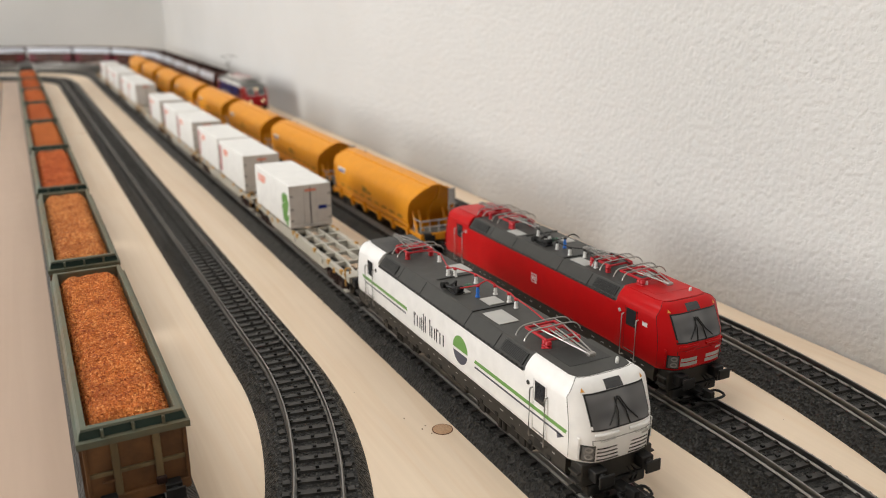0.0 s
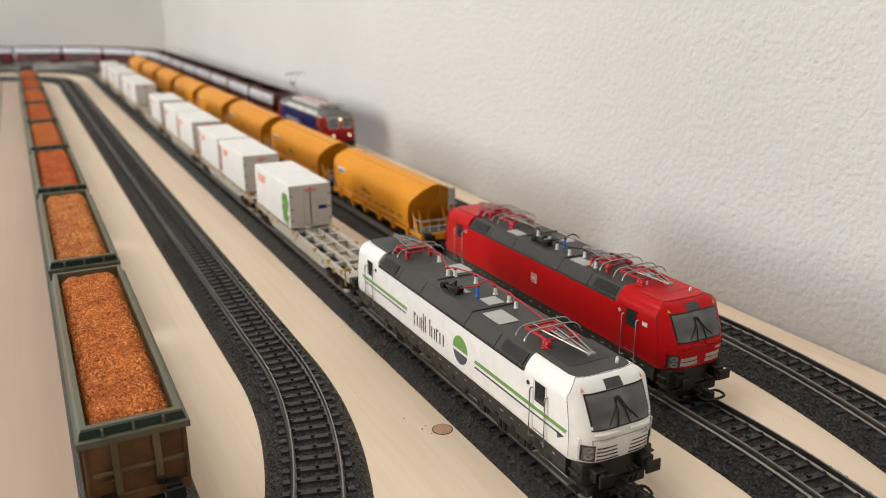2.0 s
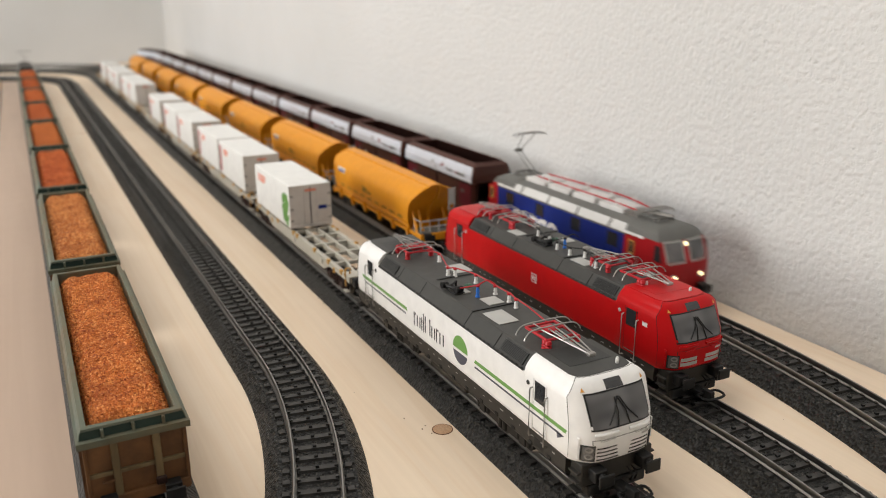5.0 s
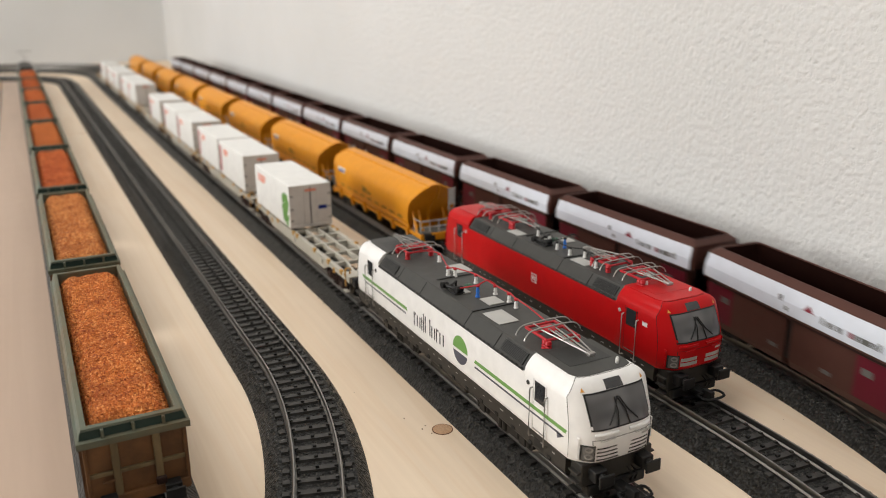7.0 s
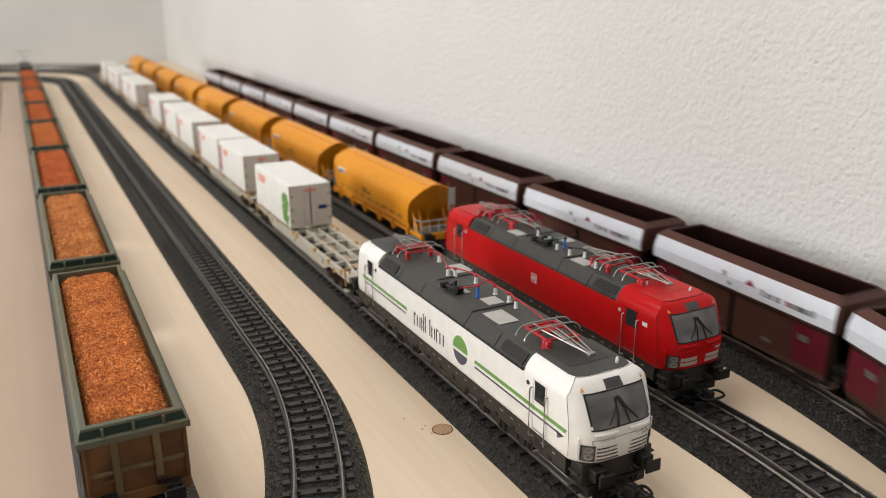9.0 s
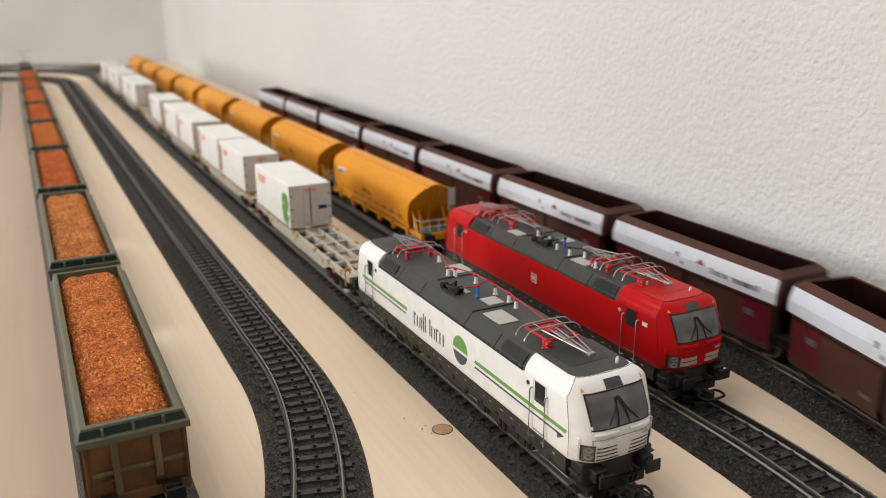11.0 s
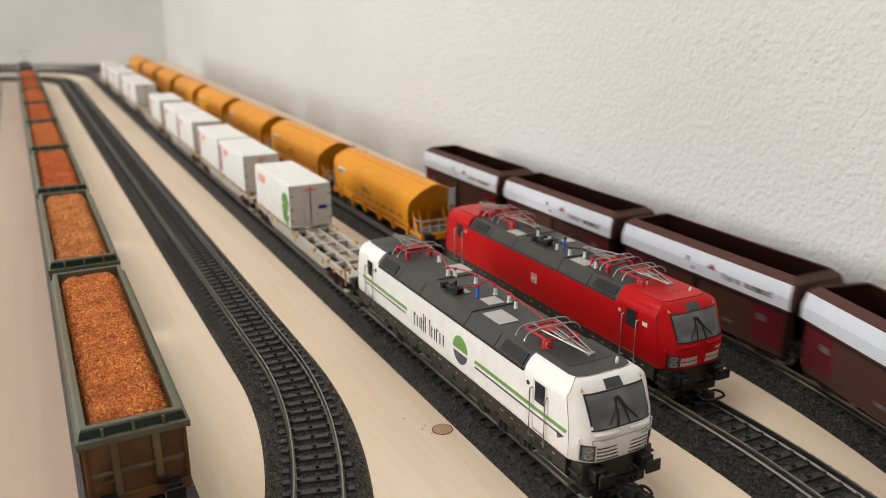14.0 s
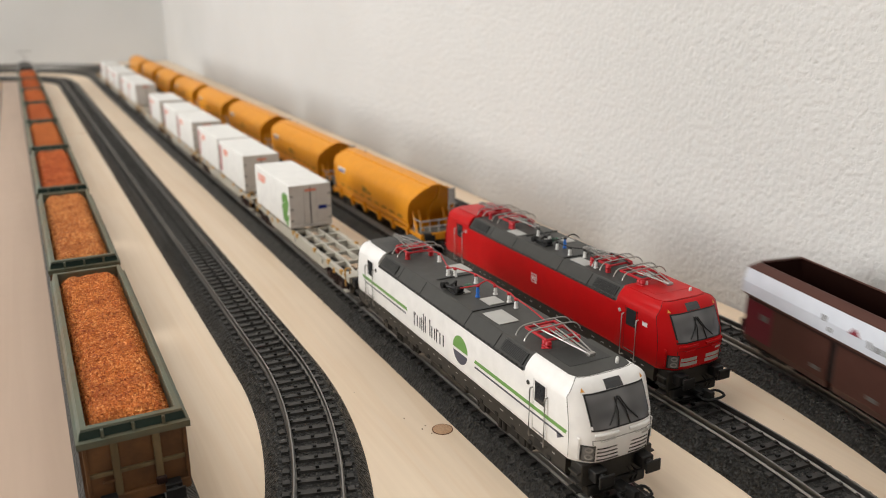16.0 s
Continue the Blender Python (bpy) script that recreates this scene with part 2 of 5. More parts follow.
part("knot", lathe(B(), [(4.6, -1), (4.6, 0.12), (4.2, 0.15)], (-25.4, -18.2, 0), 24), KNOTRING, board, "dark bark ring of a knot")
part("knot", lathe(B(), [(4.1, -1), (4.1, 0.2), (2, 0.24)], (-25.4, -18.2, 0), 24), KNOT, board, "brown knot in the pine")

# crumbs and small nail holes on the boards
rng0 = np.random.RandomState(8)
bm = B()
for x, y, r in [(-57.5, 123.5, 0.9), (-36, -2, 0.35), (-33, -14, 0.4), (-31, -19, 0.35), (-30.5, -12, 0.3), (-62, 58, 0.5)] + [(rng0.uniform(-160, 180), rng0.uniform(-100, 500), rng0.uniform(.15, .35)) for _ in range(26)]:
    lathe(bm, [(r, -0.05), (r * .9, r * .5), (r * .4, r * .8)], (x, y, 0), 7)
tagged(link("board_crumbs", bm, KNOTRING), "tiny dark crumbs scattered on the pine boards", "crumbs", kind="stuff")

# ---------------------------------------------------------------- tracks


def path(x, near, rn, far, rf, reach=3.1416):
    """A track line: straight along y at x between near and far, arcs to the west at both ends. Returns s -> (point, heading)."""
    def at(s):
        if s > far:
            a = (s - far) / rf
            if a > math.pi / 2:
                return Vector((x - rf - (a - math.pi / 2) * rf, far + rf, 0)), math.pi / 2
            return Vector((x - rf + rf * math.cos(a), far + rf * math.sin(a), 0)), a
        if s < near:
            a = (near - s) / rn
            if a > reach:
                c = Vector((x - rn + rn * math.cos(reach), near - rn * math.sin(reach), 0))
                return c + Vector((-math.sin(reach), -math.cos(reach), 0)) * (a - reach) * rn, -reach
            return Vector((x - rn + rn * math.cos(a), near - rn * math.sin(a), 0)), -a
        return Vector((x, s, 0)), 0.0
    return at


LINES = {
    "gondola": (path(-148, -500, 437, 2400, 437), -110, 1850),
    "empty": (path(-71.5, 72, 380, 1632, 217), -200, 2600),
    "white": (path(0, -120, 437, 1790, 289), -230, 2700),
    "red": (path(74.5, -82, 437, 1770, 363), -220, 2850),
    "moving": (path(148, 0, 515, 1770, 437), -1960, 3100),
}


def off(at, s, dx, z):
    p, a = at(s)
    return (p.x + dx * math.cos(a), p.y + dx * math.sin(a), z)


def steps(at, s0, s1):
    """Stations along the line, close together in its curves."""
    out, s = [s0], s0
    while s < s1:
        bent = abs(at(s)[1] - at(s + 30)[1]) > 1e-4
        s = min(s1, s + (8 if bent else 30))
        out.append(s)
    return out


def sleeper_mesh():
    bm = B()
    for s in (-1, 1):
        x0, x1 = (-13.2, -10.2) if s < 0 else (10.2, 13.2)
        loft(bm, [[(x0, -1.5, 6), (x1, -1.5, 6), (x1, 1.5, 6), (x0, 1.5, 6)], [(x0 + .2, -1.3, 7.3), (x1 - .2, -1.3, 7.3), (x1 - .2, 1.3, 7.3), (x0 + .2, 1.3, 7.3)]])
    loft(bm, [[(-7.4, -1.6, 6), (7.4, -1.6, 6), (7.4, 1.6, 6), (-7.4, 1.6, 6)], [(-7.2, -1.35, 7.4), (7.2, -1.35, 7.4), (7.2, 1.35, 7.4), (-7.2, 1.35, 7.4)]])
    for x in (-7.0, 7.0):
        box(bm, x - 0.6, x + 0.6, -0.7, 0.7, 7.2, 8.1)
    bmesh.ops.scale(bm, vec=(MM, MM, MM), verts=bm.verts)
    me = bpy.data.meshes.new("sleeper")
    bm.to_mesh(me)
    bm.free()
    me.materials.append(SLEEPER)
    return me


SLEEPER_MESH = sleeper_mesh()
PITCHS = 7.65
PHASE = {"empty": 3.0, "red": 1.6}


STONES = {"empty": (-190, 320, 9000), "white": (-225, 130, 6500), "red": (-215, 60, 6000), "moving": (-200, 260, 6500)}


def stones(at, s0, s1, count):
    """Small angular stones moulded on the bed, clear of the rails."""
    rng = np.random.RandomState(int(abs(s0) + count))
    bm = B()
    for _ in range(count):
        x, s = rng.uniform(-17.8, 17.8), rng.uniform(s0, s1)
        if 7.3 < abs(x) < 10.1:
            continue
        z = 6.2 if abs(x) < 14.6 else 6.2 - 5.1 * (abs(x) - 14.6) / 4.8
        r, h, a = rng.uniform(.4, .85), rng.uniform(.22, .5), rng.uniform(0, 6.28)
        c = Vector(off(at, s, x, z - .05))
        lean = (rng.uniform(-.3, .3), rng.uniform(-.3, .3))
        base = [bm.verts.new(c + Vector((r * rng.uniform(.7, 1.1) * math.cos(a + 1.2566 * k), r * rng.uniform(.7, 1.1) * math.sin(a + 1.2566 * k), 0))) for k in range(5)]
        top = [bm.verts.new(c + Vector((lean[0] + .45 * r * math.cos(a + 2.1 * k), lean[1] + .45 * r * math.sin(a + 2.1 * k), h))) for k in range(3)]
        for tri in ((0, 1, 5), (1, 6, 5), (1, 2, 6), (2, 3, 6), (3, 7, 6), (3, 4, 7), (4, 5, 7), (4, 0, 5), (5, 6, 7)):
            v = base + top
            bm.faces.new([v[k] for k in tri])
    return bm


def track(key, singles):
    at, s0, s1 = LINES[key]
    t = thing("track", "black plastic roadbed track with bright rails on pine boards", "track", "model tracks")
    st_ = steps(at, s0, s1)
    bed = [(-20, 0.05), (-19.4, 1.2), (-14.6, 6.3), (14.6, 6.3), (19.4, 1.2), (20, 0.05)]
    part("roadbed", loft(B(), [[off(at, s, x, z) for x, z in bed] for s in st_]), BALLAST, t, "black textured plastic ballast bed")
    for side in (-1, 1):
        c = side * 8.7
        foot = [(c - 0.95, 6.2), (c - 0.95, 7.3), (c - 0.22, 7.9), (c - 0.4, 9.5), (c - 0.4, 10.3), (c - 0.25, 10.5), (c + 0.25, 10.5), (c + 0.4, 10.3), (c + 0.4, 9.5), (c + 0.22, 7.9), (c + 0.95, 7.3), (c + 0.95, 6.2)]
        part("rail", loft(B(), [[off(at, s, x, z) for x, z in foot] for s in st_]), RAIL, t, "bright nickel rail")
    near, rest, studs = [], B(), B()
    k = 0
    s = s0 + 3 + PHASE.get(key, 0.0)
    while s < s1 - 3:
        p, a = at(s)
        if singles and singles[0] < s < singles[1]:
            near.append((p, a))
        else:
            for q in ((-13.2, -10.2), (-7.4, 7.4), (10.2, 13.2)):
                pts = [(q[0], -1.35), (q[1], -1.35), (q[1], 1.35), (q[0], 1.35)]
                m = Matrix.Translation(p) @ Matrix.Rotation(a, 4, "Z")
                loft(rest, [[m @ Vector((x, y, z)) for x, y in pts] for z in (6, 7.4)])
        if -150 < s < 700:
            m = Matrix.Translation(p) @ Matrix.Rotation(a, 4, "Z")
            loft(studs, [[m @ Vector((x, y, z)) for x, y in ((-0.7, -0.7), (0.7, -0.7), (0.7, 0.7), (-0.7, 0.7))] for z in (7.2, 8.3)])
        s += PITCHS
    if key in STONES:
        part("ballast_stone", stones(at, *STONES[key]), BALLAST, t, "black angular ballast stones")["kind"] = "stuff"
    tagged(part("far_sleeper", rest, SLEEPER, t), kind="stuff")
    tagged(part("stud_strip", studs, BLACK, t), kind="stuff")
    # roadbed joints every 188 mm
    y = 110 if key != "red" else -84
    while y < min(s1, 1100):
        if y > -150:
            m = Matrix.Translation(at(y)[0]) @ Matrix.Rotation(at(y)[1], 4, "Z")
            part("joint", loft(B(), [[m @ Vector((x * 1.004, yy, z + 0.06)) for x, z in bed] for yy in (-0.25, 0.25)]), RUBBER, t)
        y += 188.3
    return t, near


SINGLES = {}
for key, span in (("gondola", None), ("empty", (-70, 520)), ("white", None), ("red", (-160, -40)), ("moving", (-150, 320))):
    SINGLES[key] = track(key, span)

# ---------------------------------------------------------------- vehicles
PI = math.pi
TURN = Matrix.Rotation(PI, 4, "Z")


def put(x, y, turn=0.0):
    return pose(x * MM, y * MM, RAILTOP * MM, 0, 0, turn)


def row(proto, x, ys):
    proto.matrix_basis = put(x, ys[0])
    return [proto] + [copy_thing(proto, put(x, y)) for y in ys[1:]]


def turned(bm):
    """The same shape for the other end of a vehicle."""
    bmesh.ops.transform(bm, matrix=TURN, verts=bm.verts)
    return bm


def ends(make):
    """A shape for the front end, and again turned for the rear end."""
    return make(), turned(make())


def wheelset(parent, y, r, half=8.25):
    """Two flanged wheels on an axle."""
    bm = B()
    for s in (-1, 1):
        prof = [(r * 0.25, -1.5), (r * 0.8, -1.5), (r * 0.86, -1.1), (r, -1.2), (r, 0.9), (r + 0.9, 1.0), (r + 0.9, 1.6), (r * 0.3, 1.6)]
        lathe(bm, [(a, -s * h) for a, h in prof], (s * (half + 1.2), y, r + 0.02), 18, "X")
    rod(bm, (-half, y, r), (half, y, r), 1.0, 8)
    part("wheelset", bm, STEEL, parent, "dark steel flanged wheels on an axle", True)


def buffer_pair(parent, y, z=11.9, half=10.0, mat=None):
    """Two sprung buffers with rectangular heads, y is the head's face (negative: front)."""
    s = -1 if y < 0 else 1
    for x in (-half, half):
        bm = B()
        box(bm, x - 3.2, x + 3.2, y - s * 0.9, y, z - 2.3, z + 2.3, 0.4)
        rod(bm, (x, y - s * 0.9, z), (x, y - s * 3.5, z), 1.5, 10)
        box(bm, x - 2.6, x + 2.6, y - s * 7.5, y - s * 3.2, z - 2.2, z + 2.2, 0.4)
        part("buffer", bm, mat or BLACK, parent, "black rectangular buffer")


def coupler(parent, y):
    """The model's loop coupling with its hook and drop loop."""
    s = -1 if y < 0 else 1
    bm = B()
    box(bm, -2.2, 2.2, min(y, y - s * 14), max(y, y - s * 14), 3.2, 5.6, 0.4)
    wire(bm, bend([(-5, y + s * 1, 5.5), (-5.6, y + s * 5, 5.8), (-3.5, y + s * 7.5, 5.9), (3.5, y + s * 7.5, 5.9), (5.6, y + s * 5, 5.8), (5, y + s * 1, 5.5), (-5, y + s * 1, 5.5)], 3), 0.55, 6)
    box(bm, -1.2, 1.2, min(y, y + s * 5), max(y, y + s * 5), 3.4, 7.2, 0.3)
    part("coupling", bm, BLACK, parent, "black loop coupling")


def bogie(parent, y, wheelbase, r, mat, x=13.0):
    bm = B()
    for s in (-1, 1):
        prof = [(y - wheelbase / 2 - 7, 6.5), (y - wheelbase / 2 - 5, 3.2), (y - 5, 3.0), (y - 3, 1.9), (y + 3, 1.9), (y + 5, 3.0), (y + wheelbase / 2 + 5, 3.2), (y + wheelbase / 2 + 7, 6.5), (y + wheelbase / 2, 8.6), (y, 7.6), (y - wheelbase / 2, 8.6)]
        slab(bm, prof, s * x - 0.9, s * x + 0.9)
        for yy in (-1, 1):
            box(bm, s * x + (0.6 if s > 0 else -2.0), s * x + (2.0 if s > 0 else -0.6), y + yy * wheelbase / 2 - 2.2, y + yy * wheelbase / 2 + 2.2, 3.4, 7.6, 0.4)
            for k in (-3.6, 3.6):
                rod(bm, (s * (x + 0.9), y + yy * wheelbase / 2 + k, 4.2), (s * (x + 0.9), y + yy * wheelbase / 2 + k, 8.6), 1.0, 8)
        rod(bm, (s * (x + 0.8), y - 1.6, 3), (s * (x + 0.8), y - 1.6, 8.2), 1.3, 8)
        rod(bm, (s * (x + 0.8), y + 1.6, 3), (s * (x + 0.8), y + 1.6, 8.2), 1.3, 8)
    box(bm, -x, x, y - 4, y + 4, 4.5, 8.5)
    b = part("bogie", bm, mat, parent, "dark bogie frame with springs")
    for s in (-1, 1):
        wheelset(b, y + s * wheelbase / 2, r)


# ---- the two modern electric locomotives
CABZ = ((15.4, 16.9, 102.6, 7.5), (16.6, 17.3, 103.8, 8.0), (23.0, 17.35, 104.2, 8.2), (29.0, 17.35, 103.2, 7.6), (36.5, 17.2, 99.2, 5.2), (38.4, 17.0, 98.1, 4.6), (39.9, 16.1, 97.2, 3.4), (41.4, 14.9, 96.0, 2.6), (42.5, 13.6, 94.6, 2.1), (43.1, 12.1, 92.8, 1.6))


def cab_at(z):
    for a, b in zip(CABZ, CABZ[1:]):
        if z <= b[0]:
            t = max(0.0, (z - a[0]) / (b[0] - a[0]))
            return tuple(p + (q - p) * t for p, q in zip(a, b))
    return CABZ[-1]


def nose(x, z, out=0.0):
    _, w, yf, d = cab_at(z)
    return (x, -yf - out + d * min(1.0, abs(x) / w) ** 4.8, z)


def cab_ring(z, w, yf, d, back=68.0):
    xs = [w * math.sin(PI / 2 * k / 12) for k in range(-12, 13)]
    return [(x, -yf + d * (abs(x) / w) ** 4.8, z) for x in xs] + [(w, -back, z), (-w, -back, z)]


def patch(bm, xa, xb, za, zb, out, nx=10, nz=3, xa2=None, xb2=None, mat=0):
    """A plate lying on the nose; xa2, xb2 are its ends at the top."""
    xa2, xb2 = xa if xa2 is None else xa2, xb if xb2 is None else xb2
    g = []
    for j in range(nz + 1):
        t = j / nz
        g.append([bm.verts.new(nose((xa + (xa2 - xa) * t) + ((xb + (xb2 - xb) * t) - (xa + (xa2 - xa) * t)) * i / nx, za + (zb - za) * t, out)) for i in range(nx + 1)])
    for a, b in zip(g, g[1:]):
        for i in range(nx):
            bm.faces.new((a[i], a[i + 1], b[i + 1], b[i])).material_index = mat
    return bm


def pantograph(parent, yb, yk, z0=42.6, base=None):
    """A folded pantograph: bow at yb, knee at yk, on red insulated feet."""
    s = 1 if yk > yb else -1
    ym = yb + s * 3
    bm = B()
    for x in (-6.5, 6.5):
        for y in (ym - 5, ym + 7 * s if s > 0 else ym - 7):
            lathe(bm, [(1.5, 0), (1.1, 0.6), (1.5, 1.1), (1.0, 1.6), (1.4, 2.2), (1.0, 3.4)], (x, y, z0 - 0.1), 10)
    for x in (-6.5, 6.5):
        rod(bm, (x, ym - 6, z0 + 3.2), (x, ym + 8, z0 + 3.2), 0.6, 6)
    for y in (ym - 6, ym + 2, ym + 8):
        rod(bm, (-6.8, y, z0 + 3.2), (6.8, y, z0 + 3.2), 0.55, 6)
    box(bm, -2.4, 2.4, ym - 2, ym + 5, z0 + 2.9, z0 + 4.4, 0.3)
    p = part("pantograph", bm, base or REDPLAS, parent, "folded pantograph on a red insulated frame", True)
    bm = B()
    wire(bm, [(-1.6, ym, z0 + 4.6), (-0.6, yk, z0 + 3.4)], 0.32)
    wire(bm, [(1.6, ym, z0 + 4.6), (0.6, yk, z0 + 3.4)], 0.32)
    wire(bm, [(-5.5, yb + s * 2, z0 + 5.2), (-0.9, yk, z0 + 4.0)], 0.3)
    wire(bm, [(5.5, yb + s * 2, z0 + 5.2), (0.9, yk, z0 + 4.0)], 0.3)
    wire(bm, [(-3, (yb + yk) / 2, z0 + 4.6), (3, (yb + yk) / 2, z0 + 4.6)], 0.28)
    wire(bm, [(0, ym + s * 2, z0 + 4.4), (0, yk - s * 2, z0 + 2.8)], 0.3)
    box(bm, -1.5, 1.5, yk - .9, yk + .9, z0 + 3.0, z0 + 4.4, 0.3)
    part("arm", bm, SILVER, p, "silver tube arms", True)
    for k in (-1, 1):
        y = yb + k * 3.0
        bm = B()
        wire(bm, bend([(-12.8, y - .6, z0 + 2.2), (-11.8, y - .4, z0 + 3.8), (-9, y, z0 + 5.3), (0, y, z0 + 5.6), (9, y, z0 + 5.3), (11.8, y - .4, z0 + 3.8), (12.8, y - .6, z0 + 2.2)], 4), 0.3)
        part("bow", bm, SILVER, p, "silver contact bow with bent horns", True)
    bm = B()
    for x in (-5, 5):
        wire(bm, [(x, yb - 3, z0 + 5.5), (x, yb + 3, z0 + 5.5)], 0.25)
    part("bow_link", bm, SILVER, p)


def insulator(parent, x, y, cap, h=3.9, z0=42.4, body=None):
    bm = lathe(B(), [(1.1, 0), (1.1, .4), (.65, .6), (.95, 1.0), (.62, 1.4), (.95, 1.8), (.62, 2.2), (.9, 2.5), (.58, h - 1.1), (.58, h - .4)], (x, y, z0), 12)
    i = part("insulator", bm, body or INSUL, parent, "small white ribbed insulator", True)
    part("cap", lathe(B(), [(.8, h - 0.5), (1.0, h - .3), (1.0, h + .2), (.5, h + .5)], (x, y, z0), 10), cap, i)
    return (x, y, z0 + h + 0.3)


def cable(parent, pts, mat, r=0.42):
    part("roof_cable", wire(B(), bend(pts, 4), r), mat, parent, "thin roof cable", True)


def side_rect(bm, side, y0, y1, z0, z1, out=0.12, lean=0.0, mat=0):
    x = side * 17.3
    return plate(bm, [(x, y0, z0), (x, y1, z0), (x, y1 + lean, z1), (x, y0 + lean, z1)], (side, 0, 0), out, mat)


def modern_loco(label, paintm, white):
    L = thing("electric_locomotive", label, "locomotive", "model locomotives")
    roofm = ROOF
    # shell
    body = prism(B(), [(-16.9, 15.6), (-17.3, 16.6), (-17.3, 35.6), (-17.0, 36.8), (17.0, 36.8), (17.3, 35.6), (17.3, 16.6), (16.9, 15.6)], -68, 68)
    part("side_wall", body, paintm, L)
    for bm in ends(lambda: loft(B(), [cab_ring(*r) for r in CABZ])):
        part("cab", bm, paintm, L, "rounded driver's cab", True)
    # roof with slanted flanks, a raised middle and louvres
    part("roof", prism(B(), [(-17.0, 36.85), (-16.3, 37.4), (-12.8, 42.0), (-12.0, 42.4), (12.0, 42.4), (12.8, 42.0), (16.3, 37.4), (17.0, 36.85)], -67.9, 67.9), roofm, L, "dark grey roof with slanted flanks")
    part("roof_step", prism(B(), [(-12.9, 42.3), (-12.4, 42.85), (7.5, 42.85), (7.9, 42.3)], -21.4, -20.2), ROOFD, L)
    part("roof_step", prism(B(), [(-7.9, 42.3), (-7.4, 42.85), (12.4, 42.85), (12.9, 42.3)], 20.2, 21.4), ROOFD, L)
    for s in (-1, 1):
        for y in (-21, 21, 45, -45):
            bm = plate(B(), [(s * 16.75, y - .2, 36.9), (s * 16.75, y + .2, 36.9), (s * 12.7, y + .2, 42.1), (s * 12.7, y - .2, 42.1)], (s * 5.2, 0, 3.5), 0.12)
            part("roof_seam", bm, RUBBER, L)
        for y0, y1 in ((-65, -49), (49, 65)):
            bm = plate(B(), [(s * 16.2, y0, 37.6), (s * 16.2, y1, 37.6), (s * 13.3, y1, 41.4), (s * 13.3, y0, 41.4)], (s * 4, 0, 3), 0.5)
            g = part("louvre", bm, ROOFD, L, "dark louvred vent panel")
            bm = B()
            for k in range(9):
                t = (k + 0.5) / 9
                x, z = 16.1 - 2.7 * t, 37.75 + 3.5 * t
                plate(bm, [(s * x, y0 + .8, z), (s * x, y1 - .8, z), (s * (x - .12), y1 - .8, z + .16), (s * (x - .12), y0 + .8, z + .16)], (s * 4, 0, 3), 0.66)
            tagged(part("slat_row", bm, RUBBER, g), kind="stuff")
        part("gutter", box(B(), min(s * 17.0, s * 17.5), max(s * 17.0, s * 17.5), -67, 67, 36.55, 36.95), ROOFD, L, "thin dark roof gutter")
        bm = B()
        for k in range(40):
            y = -66 + k * 3.38
            box(bm, s * 17.0 - .35, s * 17.0 + .35, y, y + 1.0, 36.9, 37.12)
        tagged(part("clip_row", bm, RUBBER, L), kind="stuff")
    for bm in ends(lambda: plate(B(), [(-12.4, -67.5, 43.05), (12.4, -67.5, 43.05), (12.4, -88.0, 43.05), (11.4, -91.0, 43.05), (8.0, -92.2, 43.05), (-8.0, -92.2, 43.05), (-11.4, -91.0, 43.05), (-12.4, -88.0, 43.05)], (0, 0, 1), 0.3)):
        part("cab_roof", bm, ROOF if white else paintm, L, "flat cab roof panel")
    for bm in ends(lambda: plate(B(), [(-9, -69.5, 43.3), (9, -69.5, 43.3), (9, -84, 43.3), (-9, -84, 43.3)], (0, 0, 1), 0.12)):
        part("roof_recess", bm, ROOFD if white else paintm, L)
    for bm in ends(lambda: prism(B(), [(-12.6, 42.3), (-9.5, 43.0), (9.5, 43.0), (12.6, 42.3)], -68.4, -66.6)):
        part("cab_ramp", bm, ROOF if white else paintm, L)
    # roof gear
    for x, y in ((-8.5, -88), (7.5, -89)) if white else ((-4, -72), (7.5, -87)):
        part("antenna", lathe(B(), [(.65, 0), (.6, 1.4), (.35, 1.8)], (x if not white else abs(x), y, 43.3), 10), INSUL, L, "small white roof antenna", True)
    panels = ((-14.0 + 4, -25, 9.2, 13.5), (-2.8, -10, 7.5, 8.5), (4.5, 36, 8.8, 12), (-7, 4, 5, 5)) if white else ((-11, -24, 6.5, 12), (-11.5, 34, 6, 11), (4, 8, 6, 8))
    for x, y, w, l in panels:
        part("roof_panel", box(B(), x, x + w, y - l, y, 42.35, 42.75, 0.12), PALE, L, "pale grey roof hatch")
    wirem = REDPLAS if white else BLACK
    spots = ((5.5, 44), (-0.2, 24), (2.0, 21), (6.0, 8.5), (6.3, -8), (6.6, -19), (5.6, -26)) if white else ((-1.5, 18), (-6.5, 4), (-2.5, 6), (-6.8, -7), (-6.8, -18), (-2.8, -25), (-7.5, -40))
    tops = [insulator(L, x, y, wirem) for x, y in spots]
    cable(L, [(3, 52, 46)] + tops + [(5.2, -36, 46.4), (3, -52, 46.2)], wirem, 0.3)
    t = insulator(L, -2, -7, wirem, 5.2, 42.4, BLUE)
    cable(L, [(-7.5, -1, 45.4), (-4, -4, 46.6), t, (3, -7, 49.2), (6.3, -8, 47)], wirem, 0.3)
    # main switch: black ribbed cylinders on a frame
    bm = B()
    for x, y in ((-9.6, 8), (-6.6, 0)):
        lathe(bm, [(.5, -2.4), (1.5, -2.4), (1.5, -1.7), (.9, -1.5), (1.5, -1.2), (1.5, -.5), (.9, -.3), (1.5, 0), (1.5, .7), (.6, 1.2)], (x, y, 44.6), 10, "X")
    rod(bm, (-10, 7, 44.4), (-6, -1, 44.4), 0.9, 8)
    box(bm, -10, -5, -1, 8, 42.4, 43.2, .2)
